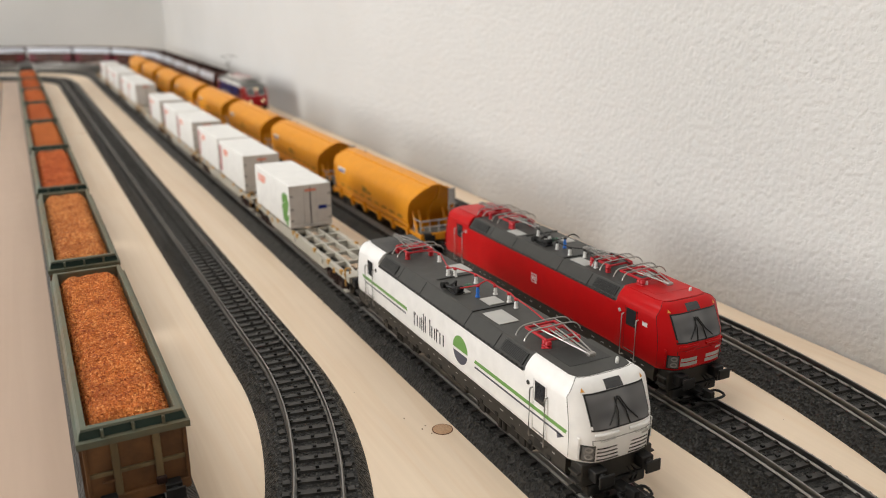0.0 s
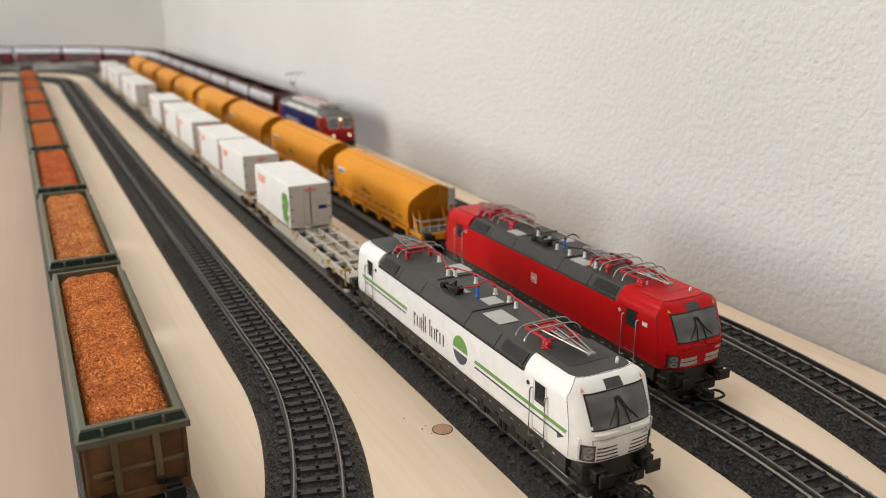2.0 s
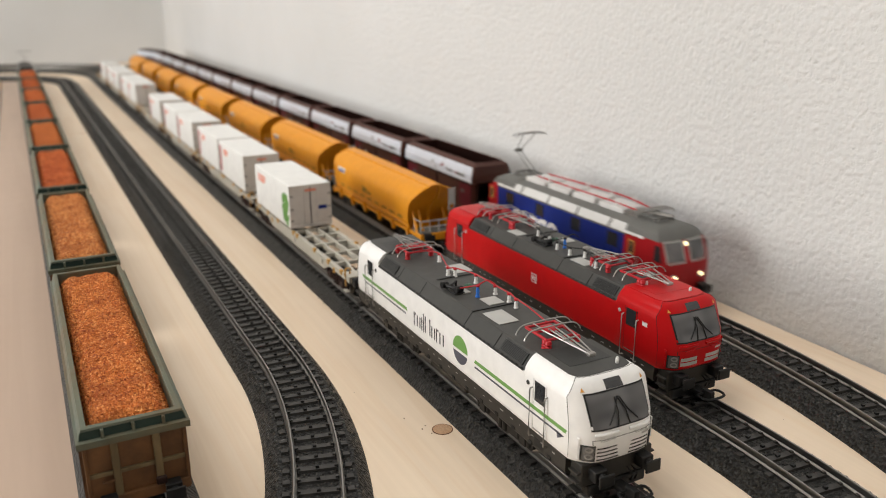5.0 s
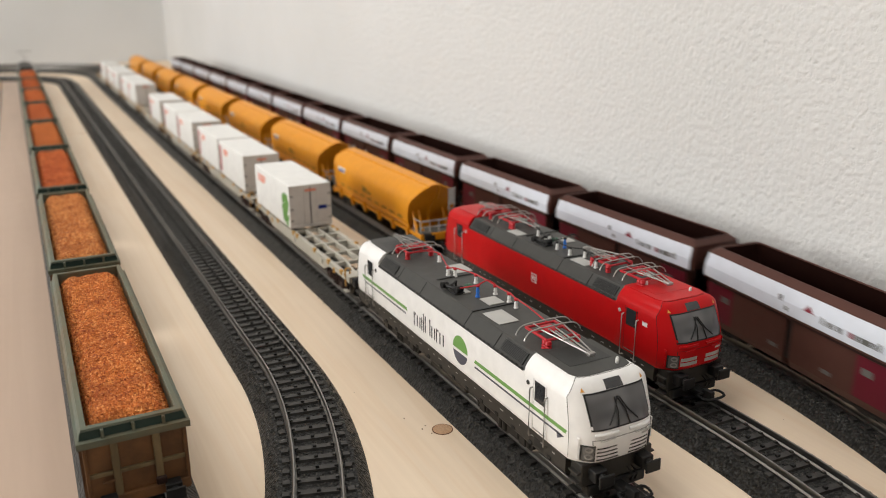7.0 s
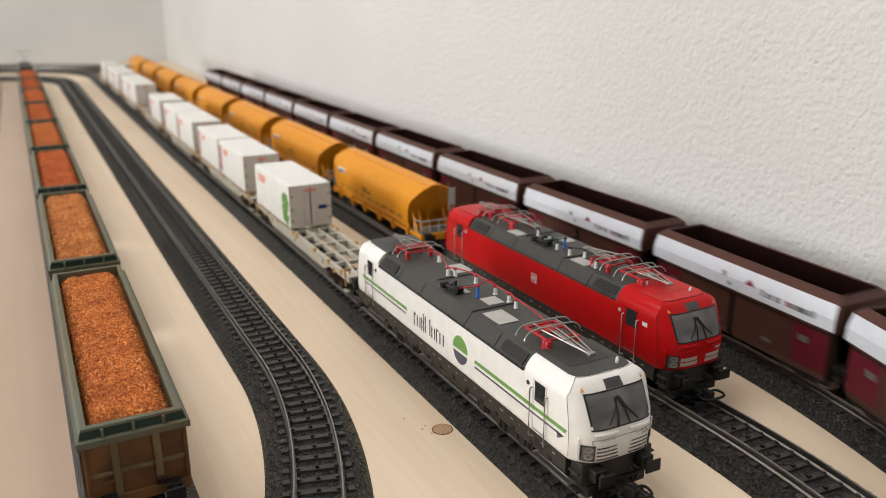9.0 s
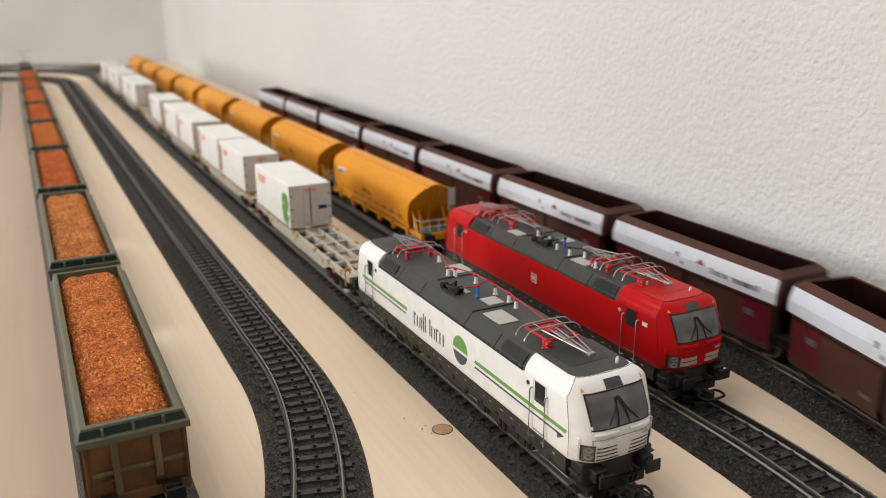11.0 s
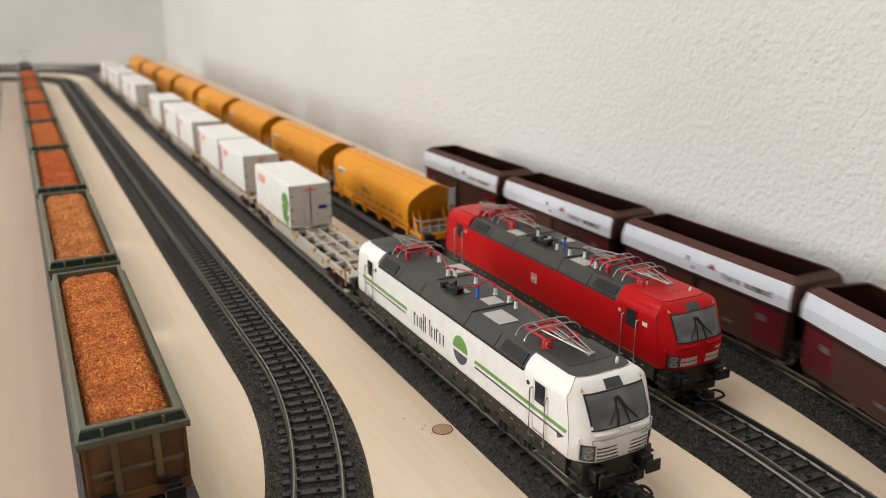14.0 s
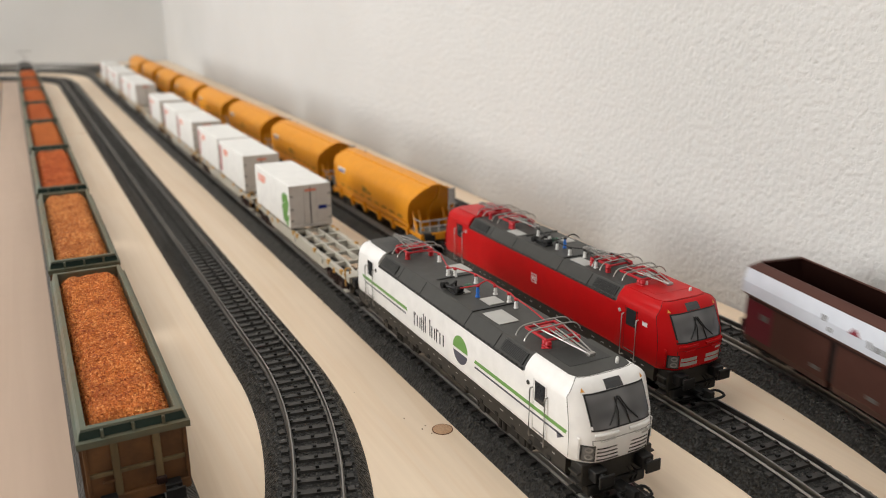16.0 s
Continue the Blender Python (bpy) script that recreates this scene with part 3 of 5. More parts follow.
    rod(bm, (-5.8, 6, 42.6), (-5.8, 6, 46.6), .6, 8)
    rod(bm, (-9.8, 3, 46), (-5.8, 6, 46.2), .5, 8)
    part("main_switch", bm, BLACK, L, "black circuit breaker on the roof", True)
    part("bushing", lathe(B(), [(.6, 0), (1.2, .3), (.8, .8), (1.2, 1.3), (.8, 1.8), (1.2, 2.3), (.6, 3.4)], (-3.4, 2, 44.6), 10, "X"), DKGREEN, L, "green ribbed bushing", True)
    if white:
        pantograph(L, -57, -84)
        pantograph(L, 57, 84)
    else:
        for s in (-1, 1):
            pantograph(L, s * 62, s * 82)
            pantograph(L, s * 46, s * 22)
    # nose
    for bm in ends(lambda: patch(B(), -12.5, 12.5, 27.8, 39.4, 0.12, 14, 5, -12.8, 12.8)):
        part("window_seal", bm, RUBBER, L, "black windscreen seal")
    for bm in ends(lambda: patch(B(), -11.9, 11.9, 28.4, 38.9, 0.2, 14, 5, -12.2, 12.2)):
        w = part("windscreen", bm, SCREEN, L, "tinted curved windscreen", True)
    for side in (-1, 1):
        for bm in ends(lambda: wire(B(), [nose(side * 2.5, 28.2, .6), nose(side * 1.6, 33, .9), nose(side * 0.5 - 1, 37.2, .5)], 0.28)):
            part("wiper", bm, BLACK, L, "black wiper arm")
        for bm in ends(lambda: wire(B(), [nose(side * 6.0, 29.4, .5), nose(side * 2.6, 33, .6), nose(side * 0.4, 37, .45)], 0.22)):
            part("wiper_blade", bm, BLACK, L)
        for bm in ends(lambda: patch(B(), min(side * 11.3, side * 15.3), max(side * 11.3, side * 15.3), 16.7, 22.8, 0.12, 8, 1)):
            h = part("headlight", bm, RUBBER, L, "smoky headlight cluster", True)
        for bm in ends(lambda: patch(B(), min(side * 11.7, side * 14.9), max(side * 11.7, side * 14.9), 17.1, 22.4, 0.2, 8, 1)):
            part("headlight_glass", bm, HOUSING, L, "smoky headlight glass", True)
        for zz in (18.4, 21.1):
            for bm in ends(lambda: plate(B(), [nose(side * 13.2 + 1.15 * math.cos(PI * k / 8), zz + 1.15 * math.sin(PI * k / 8), 0.28) for k in range(16)], (0, 1, 0), .1)):
                part("lamp", bm, LENS, L, "round lamp lens")
        for k in range(4 if white else 2):
            z = 16.9 + k * 1.45 if white else 17.7 + k * 2.1
            h = 0.5 if white else 1.6
            x0, x1 = 2.1 + k * 0.35, 10.8
            for bm in ends(lambda: patch(B(), min(side * x0, side * x1), max(side * x0, side * x1), z, z + h, 0.1, 6, 1)):
                part("grille_slot", bm, RUBBER if white else PALE, L)
        for bm in ends(lambda: wire(B(), [nose(side * 9.5, 24.6, .2), nose(side * 9.5, 24.6, .9), nose(side * 4.5, 24.9, .9), nose(side * 4.5, 24.9, .2)], 0.22)):
            part("grab_rail", bm, paintm if not white else PALE, L)
        for bm in ends(lambda: wire(B(), [nose(side * 15.9, 17.5, .3), nose(side * 15.9, 17.5, 1.0), nose(side * 15.9, 25, 1.0), nose(side * 15.9, 25, .3)], 0.32)):
            part("grab_rail", bm, paintm, L)
        for bm in ends(lambda: patch(B(), side * 12.6 - .7, side * 12.6 + .7, 39.9, 41.1, .1, 1, 1, side * 12.6 - .05, side * 12.6 + .05)):
            part("warning_mark", bm, AMBER, L)
    for bm in ends(lambda: patch(B(), -3.7, 3.7, 39.5, 42.2, 0.12, 4, 3, -3.5, 3.5)):
        part("display", bm, GLASS, L, "black destination display")
    # service panel outlined by thin joints, and the ledge under the windscreen
    for x0, x1, z0, z1 in ((-12.2, 12.2, 24.5, 24.68), (-12.3, -12.1, 23.0, 24.6), (12.1, 12.3, 23.0, 24.6), (-11.3, 11.3, 15.9, 16.08)):
        for bm in ends(lambda: patch(B(), x0, x1, z0, z1, 0.06, 12, 1)):
            part("nose_seam", bm, PRINT if white else BROWND, L)
    for x0, x1 in ((-11.6, -2.2), (2.2, 11.6)):
        for bm in ends(lambda: wire(B(), [nose(x0 + (x1 - x0) * k / 6, 26.4, 0.25) for k in range(7)], 0.55)):
            part("nose_ledge", bm, paintm, L, "rounded ledge under the windscreen", True)
    for bm in ends(lambda: patch(B(), 7.6, 11.2, 22.9, 23.7, 0.08, 3, 1)):
        part("nose_print", bm, PALE, L, "tiny pale bar of print")
    rim = [(w, -yf + d, z) for z, w, yf, d in CABZ[1:]]
    top = [(x, -92.8 + 1.6 * (abs(x) / 12.1) ** 4.8, 43.1) for x in (10, 6, 0, -6, -10)]
    seam = rim + top + [(-x, y, z) for x, y, z in rim[::-1]]
    for bm in ends(lambda: wire(B(), seam, .11)):
        part("cap_seam", bm, ROOF if white else RUBBER, L)
    # sides
    for s in (-1, 1):
        for e in (-1, 1):
            ym = e * 78.2
            part("side_window", side_rect(B(), s, ym - 3.1, ym + 3.1, 28.4, 36.2, .18), RUBBER, L, "dark cab side window")
            part("window_pane", side_rect(B(), s, ym - 2.5, ym + 2.5, 29.0, 35.6, .26), GLASS, L)
            for yy in (-4.6, 4.9):
                part("handrail", wire(B(), [(s * 17.2, ym + yy, 32.8), (s * 18.2, ym + yy, 32.5), (s * 18.4, ym + yy, 31.9), (s * 18.4, ym + yy, 13.9), (s * 18.2, ym + yy, 13.3), (s * 16.8, ym + yy, 13)], 0.32), SILVER if white else PALE, L, "thin silver handrail", True)
            for yy in (-4.0, 4.0):
                part("door_gap", side_rect(B(), s, ym + yy - .1, ym + yy + .1, 16.4, 36.6, .05), RUBBER if not white else PALE, L)
            part("door_sill", side_rect(B(), s, ym - 3.6, ym + 3.6, 16.8, 17.1, .3), SILVER, L)
            part("door_lock", lathe(B(), [(.9, 0), (.9, s * .3), (.5, s * .5)], (s * 17.3, e * 70.6, 33.5), 10, "X"), ROOFD if white else PALE, L)
            part("step", box(B(), min(s * 16.5, s * 17.2), max(s * 16.5, s * 17.2), ym - 3, ym + 3, 10.2, 13.6, 0.2), RUBBER, L, "black step recess")
            # corner steps under the nose
            for z in (4.6, 8.2, 11.6):
                bm = box(B(), min(s * 14.2, s * 17), max(s * 14.2, s * 17), min(e * 96, e * 101), max(e * 96, e * 101), z, z + .7, .15)
                part("corner_step", bm, FRAME, L)
            part("step_plate", box(B(), min(s * 14.0, s * 14.6), max(s * 14.0, s * 14.6), min(e * 95.6, e * 101.2), max(e * 95.6, e * 101.2), 4.4, 15.4, .1), FRAME, L)
        # underframe
        part("sill", prism(B(), [(s * 14, 8.6), (s * 16.6, 8.6), (s * 17.1, 9.6), (s * 17.1, 15.5), (s * 14, 15.5)], -94.5, 94.5), FRAME, L, "dark grey frame sill")
        bm = B()
        random.seed(11)
        for k in range(26):
            y = -88 + k * 7.1 + random.uniform(-1.5, 1.5)
            w, h = random.uniform(.6, 2.4), random.uniform(.25, .5)
            side_rect(bm, s * 17.2 / 17.3, y, y + w, 13.2, 13.2 + h, .04)
        tagged(part("stencil", bm, PALE, L, "rows of tiny unreadable grey print"), kind="stuff")
        bm = B()
        for y in range(-86, 88, 12):
            box(bm, min(s * 16.9, s * 17.4), max(s * 16.9, s * 17.4), y, y + 2.2, 9.2, 10.8, .15)
        tagged(part("bracket_strip", bm, RUBBER, L), kind="stuff")
    part("underframe", box(B(), -14, 14, -96, 96, 7.5, 15.5), FRAME, L)
    part("tank", box(B(), -13.6, 13.6, -17, 17, 2.6, 8.5, .8), FRAME, L, "dark transformer tank under the frame")
    for y in (-49, 49):
        bogie(L, y, 30, 7.0, BLACK, 13.2)
    for e in (-1, 1):
        part("buffer_beam", box(B(), -15.4, 15.4, min(e * 95, e * 101.4), max(e * 95, e * 101.4), 6.6, 15.5, .6), FRAME, L, "dark buffer beam")
        part("plough", box(B(), -12.5, 12.5, min(e * 97, e * 102), max(e * 97, e * 102), 2.2, 6.5, .6), BLACK, L, "black rail guard")
        buffer_pair(L, e * 108.8, 11.8, 10.0)
        coupler(L, e * 107.5)
        bm = B()
        for x in (-6.2, -4.2, 4.2, 6.2):
            wire(bm, bend([(x, e * 101.6, 9.5), (x * 1.05, e * 104.5, 8), (x, e * 103.8, 5.4)], 3), .35)
        part("brake_hose", bm, BLACK, L, "black brake hoses", True)
    # prints
    if white:
        for s in (-1, 1):
            for e in (-1, 1):
                y0, y1 = (33, 88.5) if e > 0 else (-94, -31)
                part("stripe", side_rect(B(), s, y0, y1, 24.5, 26.1, .07, -1.0 if e < 0 else 1.0), GREEN, L, "green stripe")
                part("stripe", side_rect(B(), s, y0 + 2, y1 - (.5 if e < 0 else 2), 22.4, 23.2, .07), NAVY, L, "slate stripe")
            part("arrow_print", plate(B(), [(s * 17.3, -89, 23.0), (s * 17.3, -93.5, 23.0), (s * 17.3, -89.5, 20.6)], (s, 0, 0), .07), NAVY, L)
            disc = lambda a0, a1, f: plate(B(), [(s * 17.3, -19.2 + 6.3 * math.cos(a0 + (a1 - a0) * k / 20), 25.3 + 6.3 * math.sin(a0 + (a1 - a0) * k / 20)) for k in range(21)], (s, 0, 0), f)
            part("emblem", disc(0, PI, .08), GREEN, L, "green half of a round emblem")
            part("emblem", disc(PI * 1.07, PI * 1.93, .08), NAVY, L, "slate half of a round emblem")
            # the firm's name drawn as plain strokes
            y = 26.0
            for kind_, w, h in (("bar", 0.9, 6.6), ("top", 1.3, 6.6), ("pair", 3.7, 6.4), ("bar", 0.9, 6.6), ("bar", 0.9, 9.2), ("pair", 5.6, 9.0), ("pair", 3.7, 6.4), ("bar", 0.9, 6.6), ("top", 1.3, 6.6), ("pair", 4.1, 6.4)):
                bm = B()
                z = 20.2
                if kind_ == "bar":
                    side_rect(bm, s, y - w, y, z, z + h, .07)
                elif kind_ == "top":
                    side_rect(bm, s, y - w, y - .1, z + h - 1.0, z + h, .07)
                else:
                    side_rect(bm, s, y - .95, y, z + .5, z + h - .5, .07)
                    side_rect(bm, s, y - w, y - w + .95, z + .5, z + h - .5, .07)
                part("name_stroke", bm, PRINT, L)
                y -= w + (0.15 if kind_ == "bar" and h == 6.6 and w < 1 and round(y) in (26, 3) else 0.95)
    else:
        for s in (-1, 1):
            part("emblem", side_rect(B(), s, -4.6, 0.2, 24.6, 29.4, .08), INSUL, L, "small white square emblem")
            part("emblem", side_rect(B(), s, -4.1, -0.3, 25.1, 28.9, .1), RED, L)
            part("emblem", side_rect(B(), s, -3.6, -2.5, 25.8, 28.2, .12), INSUL, L)
            part("emblem", side_rect(B(), s, -1.9, -0.8, 25.8, 28.2, .12), INSUL, L)
            part("notice", side_rect(B(), s, -88.8, -85.6, 31.5, 33.3, .08), INSUL, L, "small white notice")
    return L


sc = Mat("tinted_screen", (0.10, 0.10, 0.105), 0.07)
sc.base(sc.ramp(sc.noise((70, 70, 120), 1), [(0.3, (0.05, 0.05, 0.054)), (0.7, (0.14, 0.14, 0.142))]))
SCREEN = sc.m
HOUSING = Mat("lamp_housing", (0.10, 0.10, 0.10), 0.15).m

white_loco = modern_loco("white electric locomotive with green and slate stripes", WHITE, True)
white_loco.matrix_basis = put(0, 0)
red_loco = modern_loco("bright red electric locomotive with a grey roof", RED, False)
red_loco.matrix_basis = put(75, 40.2)


OLIVE = paint("olive_stencil", (0.22, 0.13, 0.02), 0.5)
AMBERD = paint("ochre_fitting", (0.52, 0.29, 0.07), 0.5)
# ---- gondola wagons with wood chips


def chips_material():
    m = Mat("orange_chips", (0.62, 0.21, 0.05), 0.75)
    gi = m.n.new("ShaderNodeNewGeometry").outputs["Random Per Island"]
    a = m.ramp(gi, [(0.0, (0.30, 0.075, 0.016)), (0.35, (0.54, 0.165, 0.035)), (0.75, (0.68, 0.26, 0.065)), (1.0, (0.82, 0.43, 0.17))])
    b = m.n.new("ShaderNodeObjectInfo").outputs["Color"]
    p = m.ramp(m.noise(75, 4, 0.65), [(0.32, (0.70, 0.52, 0.42)), (0.5, (1.0, 0.9, 0.82)), (0.68, (1.1, 1.12, 1.1))])
    m.base(m.mix(1.0, m.mix(1.0, a, p, "MULTIPLY"), b, "MULTIPLY"))
    m.relief(m.noise(900, 2), 0.3, 0.0004)
    return m.m


def bed_material():
    m = Mat("orange_chip_bed", (0.5, 0.16, 0.04), 0.85)
    a = m.ramp(m.noise(650, 4, 0.7), [(0.3, (0.22, 0.05, 0.012)), (0.5, (0.52, 0.155, 0.034)), (0.7, (0.72, 0.30, 0.09))])
    b = m.n.new("ShaderNodeObjectInfo").outputs["Color"]
    m.base(m.mix(1.0, a, b, "MULTIPLY"))
    m.relief(m.cells(700), 0.8, 0.001).relief(m.noise(300, 3), 0.5, 0.001)
    return m.m


CHIP, CHIPBED = chips_material(), bed_material()


def heap(x, y):
    """The load's height over its bed."""
    e = min(1.0, (13.8 - abs(x)) / 6.0, (83.0 - abs(y)) / 9.0)
    e = max(0.0, e)
    n = noise.noise(Vector((x * 0.06, y * 0.035, 3.1))) * 1.2 + noise.noise(Vector((x * 0.25, y * 0.25, 7.7))) * 0.8
    return 29.6 + 7.2 * math.sin(e * PI / 2) + n


def gondola():
    W = thing("gondola_wagon", "green-rimmed brown gondola wagon heaped with orange wood chips", "freight wagon", "gondola wagons")
    hl = 86.0
    rect = lambda w, l, z: [(-w, -l, z), (w, -l, z), (w, l, z), (-w, l, z)]
    bm = loft(B(), [rect(15.7, hl - 1.2, 8.6), rect(16.0, hl - .8, 9.6), rect(16.0, hl - .8, 32.2)], cap=False)
    part("body", bm, RUST, W, "weathered brown wagon body")
    part("floor", box(B(), -14.2, 14.2, -hl + 1.5, hl - 1.5, 9, 11), RUST, W)
    bm = loft(B(), [rect(16.0, hl - .6, 30.9), rect(17.5, hl + .8, 31.1), rect(17.5, hl + .8, 33.3), rect(16.6, hl - 1.0, 33.5), rect(15.9, hl - 1.4, 36.3), rect(15.7, hl - .9, 36.5), rect(15.5, hl - 1.1, 37.3), rect(13.9, hl - 3.0, 37.4), rect(13.7, hl - 3.2, 37.0), rect(13.7, hl - 3.2, 22)], cap=False)
    part("rim", bm, SAGE, W, "worn grey-green top rim")
    for e in (-1, 1):
        # end: dark slanted band with stubs and ribs
        bm = plate(B(), [(-16.4, e * (hl - 1.0), 33.55), (16.4, e * (hl - 1.0), 33.55), (15.7, e * (hl - 1.4), 36.25), (-15.7, e * (hl - 1.4), 36.25)], (0, e, .1), 0.15)
        part("end_band", bm, TEAL, W, "dark teal slanted end band")
        for x in (-9.4, 0, 9.4):
            part("rib", box(B(), x - .5, x + .5, min(e * (hl - 1.4), e * (hl + .1)), max(e * (hl - 1.4), e * (hl + .1)), 33.3, 36.4, .15), SAGE, W)
        for x in (-6.6, 6.4):
            part("post", box(B(), x - 1.2, x + 1.2, min(e * (hl - 1), e * (hl + .6)), max(e * (hl - 1), e * (hl + .6)), 8.6, 31.2, .3), OLIVEBROWN, W, "olive-brown end post")
        part("post", box(B(), -16.0, -14.8, min(e * (hl - 1), e * (hl + .2)), max(e * (hl - 1), e * (hl + .2)), 8.6, 32.0, .2), RUST, W)
        part("post", box(B(), 14.8, 16.0, min(e * (hl - 1), e * (hl + .2)), max(e * (hl - 1), e * (hl + .2)), 8.6, 32.0, .2), RUST, W)
        part("crossbar", box(B(), -15.7, 15.7, min(e * (hl - 1), e * (hl + .1)), max(e * (hl - 1), e * (hl + .1)), 19.6, 21.0, .2), OLIVEBROWN, W)
        part("grab_handle", wire(B(), [(-11, e * (hl - 1), 17.4), (-11, e * (hl + .6), 17.5), (-7.6, e * (hl + .6), 17.8), (-7.6, e * (hl - 1), 17.9)], .35), RUST, W)
        part("headstock", box(B(), -15.7, 15.7, min(e * (hl - 2), e * (hl + .8)), max(e * (hl - 2), e * (hl + .8)), 8.4, 12.0, .3), RUST, W)
        part("hook", box(B(), 4.8, 8.2, min(e * hl, e * (hl + 1.6)), max(e * hl, e * (hl + 1.6)), 12.4, 15.2, .5), BROWND, W, "dark coupling gear")
        buffer_pair(W, e * (hl + 6.5), 10.4, 10)
        bm = B()
        for x in (15.2, 17):
            rod(bm, (x - 1.2, e * (hl - 6), 16), (x - 1.2, e * (hl - 1), 16), .5, 6)
        part("shunter_handle", bm, BROWND, W)
        wheelset(W, e * 56 - 10, 5.3)
        wheelset(W, e * 56 + 10, 5.3)
        bm = B()
        for s in (-1, 1):
            slab(bm, [(e * 56 - 17, 6.8), (e * 56 - 13, 2.8), (e * 56 + 13, 2.8), (e * 56 + 17, 6.8), (e * 56 + 8, 6.6), (e * 56 - 8, 6.6)], s * 12.4 - .8, s * 12.4 + .8)
        box(bm, -4, 4, e * 56 - 4, e * 56 + 4, 4.5, 9)
        part("bogie", bm, BROWND, W)
    for s in (-1, 1):
        for k in range(9):
            y = -78 + 19.5 * k
            part("side_rib", prism(B(), [(s * 15.9, 8.8), (s * 17.0, 9.8), (s * 17.0, 31.9), (s * 15.9, 31.9)], y - 1.1, y + 1.1), RUST, W)
    # load
    bm = B()
    nx, ny = 16, 110
    g = [[bm.verts.new((-13.65 + 27.3 * i / nx, -82.7 + 165.4 * j / ny, heap(-13.65 + 27.3 * i / nx, -82.7 + 165.4 * j / ny))) for i in range(nx + 1)] for j in range(ny + 1)]
    for a, b in zip(g, g[1:]):
        for i in range(nx):
            bm.faces.new((a[i], a[i + 1], b[i + 1], b[i]))
    part("load", bm, CHIPBED, W, "heap of orange wood chips", True)
    rng = np.random.RandomState(5)
    bm = B()
    for k in range(13000):
        x, y = rng.uniform(-13.3, 13.3), rng.uniform(-82, 82)
        c = Vector((x, y, heap(x, y) + 0.12))
        q = Euler((rng.normal(0, .45), rng.normal(0, .45), rng.uniform(0, 6.28))).to_matrix()
        l, w, h = rng.uniform(.25, .95), rng.uniform(.14, .38), rng.uniform(.08, .25)
        vs = [bm.verts.new(c + q @ Vector(p)) for p in ((-l, -w, -h), (l, -w * .7, -h), (l * .8, w, -h), (-l, w * .8, -h), (0, 0, h * 2.2))]
        for i in range(4):
            bm.faces.new((vs[i], vs[(i + 1) % 4], vs[4]))
    tagged(part("chip_layer", bm, CHIP, W), kind="stuff")
    return W


LOADS = ((1.08, 1.06, 0.95), (1.08, 1.25, 1.35), (0.98, 0.72, 0.62), (1.0, 0.92, 0.8), (0.9, 0.66, 0.58), (0.98, 0.75, 0.62), (0.84, 0.6, 0.52), (0.92, 0.68, 0.58))
gondolas = row(gondola(), -148.7, [46.5 + 190.6 * k for k in range(8)])
for ob, tone in zip(gondolas, LOADS):
    for child in ob.children:
        if child.name.startswith(("load", "chip")):
            child.color = (*tone, 1)

# ---- container wagons
CONT_GREY = WAGONGREY


def container_wagon():
    W = thing("container_wagon", "pale grey skeleton container wagon on the straight track", "freight wagon", "container wagons")
    hl = 101.0
    for s in (-1, 1):
        pts = [(-hl, 14.2), (-hl, 11.0), (-hl + 34, 11.0), (-hl + 44, 6.6), (hl - 44, 6.6), (hl - 34, 11.0), (hl, 11.0), (hl, 14.2)]
        part("side_sill", slab(B(), pts, s * 13.2 - 1.3, s * 13.2 + 1.3), CONT_GREY, W, "pale grey fish-belly side sill")
        part("inner_sill", loft(B(), [[(s * a - .7, y, 10.5), (s * a + .7, y, 10.5), (s * a + .7, y, 14.1), (s * a - .7, y, 14.1)] for y, a in ((-hl, 9), (-70, 4.2), (70, 4.2), (hl, 9))]), CONT_GREY, W)
        for y in (-88, -66, -40, -4, 4, 40, 66, 88):
            part("lock", box(B(), s * 14.2 - .9, s * 14.2 + .9, y - 1.6, y + 1.6, 12.5, 15.2, .3), AMBERD, W, "ochre container lock")
        for y in (-76, -55, 55, 76, 0):
            part("bracket", box(B(), s * 14.6 - .5, s * 14.6 + .5, y - 1, y + 1, 9.5, 12.8, .2), AMBERD if y in (-76, 55) else CONT_GREY, W)
    for y in (-90, -70, -50, -28, -9, 9, 28, 50, 70, 90):
        part("crossmember", box(B(), -13, 13, y - 1.0, y + 1.0, 11.5, 13.9, .2), CONT_GREY, W, "pale grey crossmember")
    for e in (-1, 1):
        part("end_deck", box(B(), -14.4, 14.4, min(e * hl, e * (hl - 9)), max(e * hl, e * (hl - 9)), 10.6, 14.6, .3), CONT_GREY, W, "pale grey end platform")
        part("lever", wire(B(), bend([(-14.8, e * (hl - 5), 8), (-14.8, e * (hl - 5), 17.5), (-12, e * (hl - 5), 18), (-12, e * (hl - 5), 15)], 3), .5), AMBERD, W, "ochre brake lever")
        part("end_step", box(B(), -16, -13.4, min(e * (hl - 2), e * (hl - 7)), max(e * (hl - 2), e * (hl - 7)), 4.6, 5.3, .1), CONT_GREY, W)
        buffer_pair(W, e * (hl + 6.5), 11.5, 10)
        bogie(W, e * 76, 21, 5.2, BROWND, 12.2)
        coupler(W, e * (hl + 2))
    return W


row(container_wagon(), 0, [219 + 213 * k for k in range(7)])


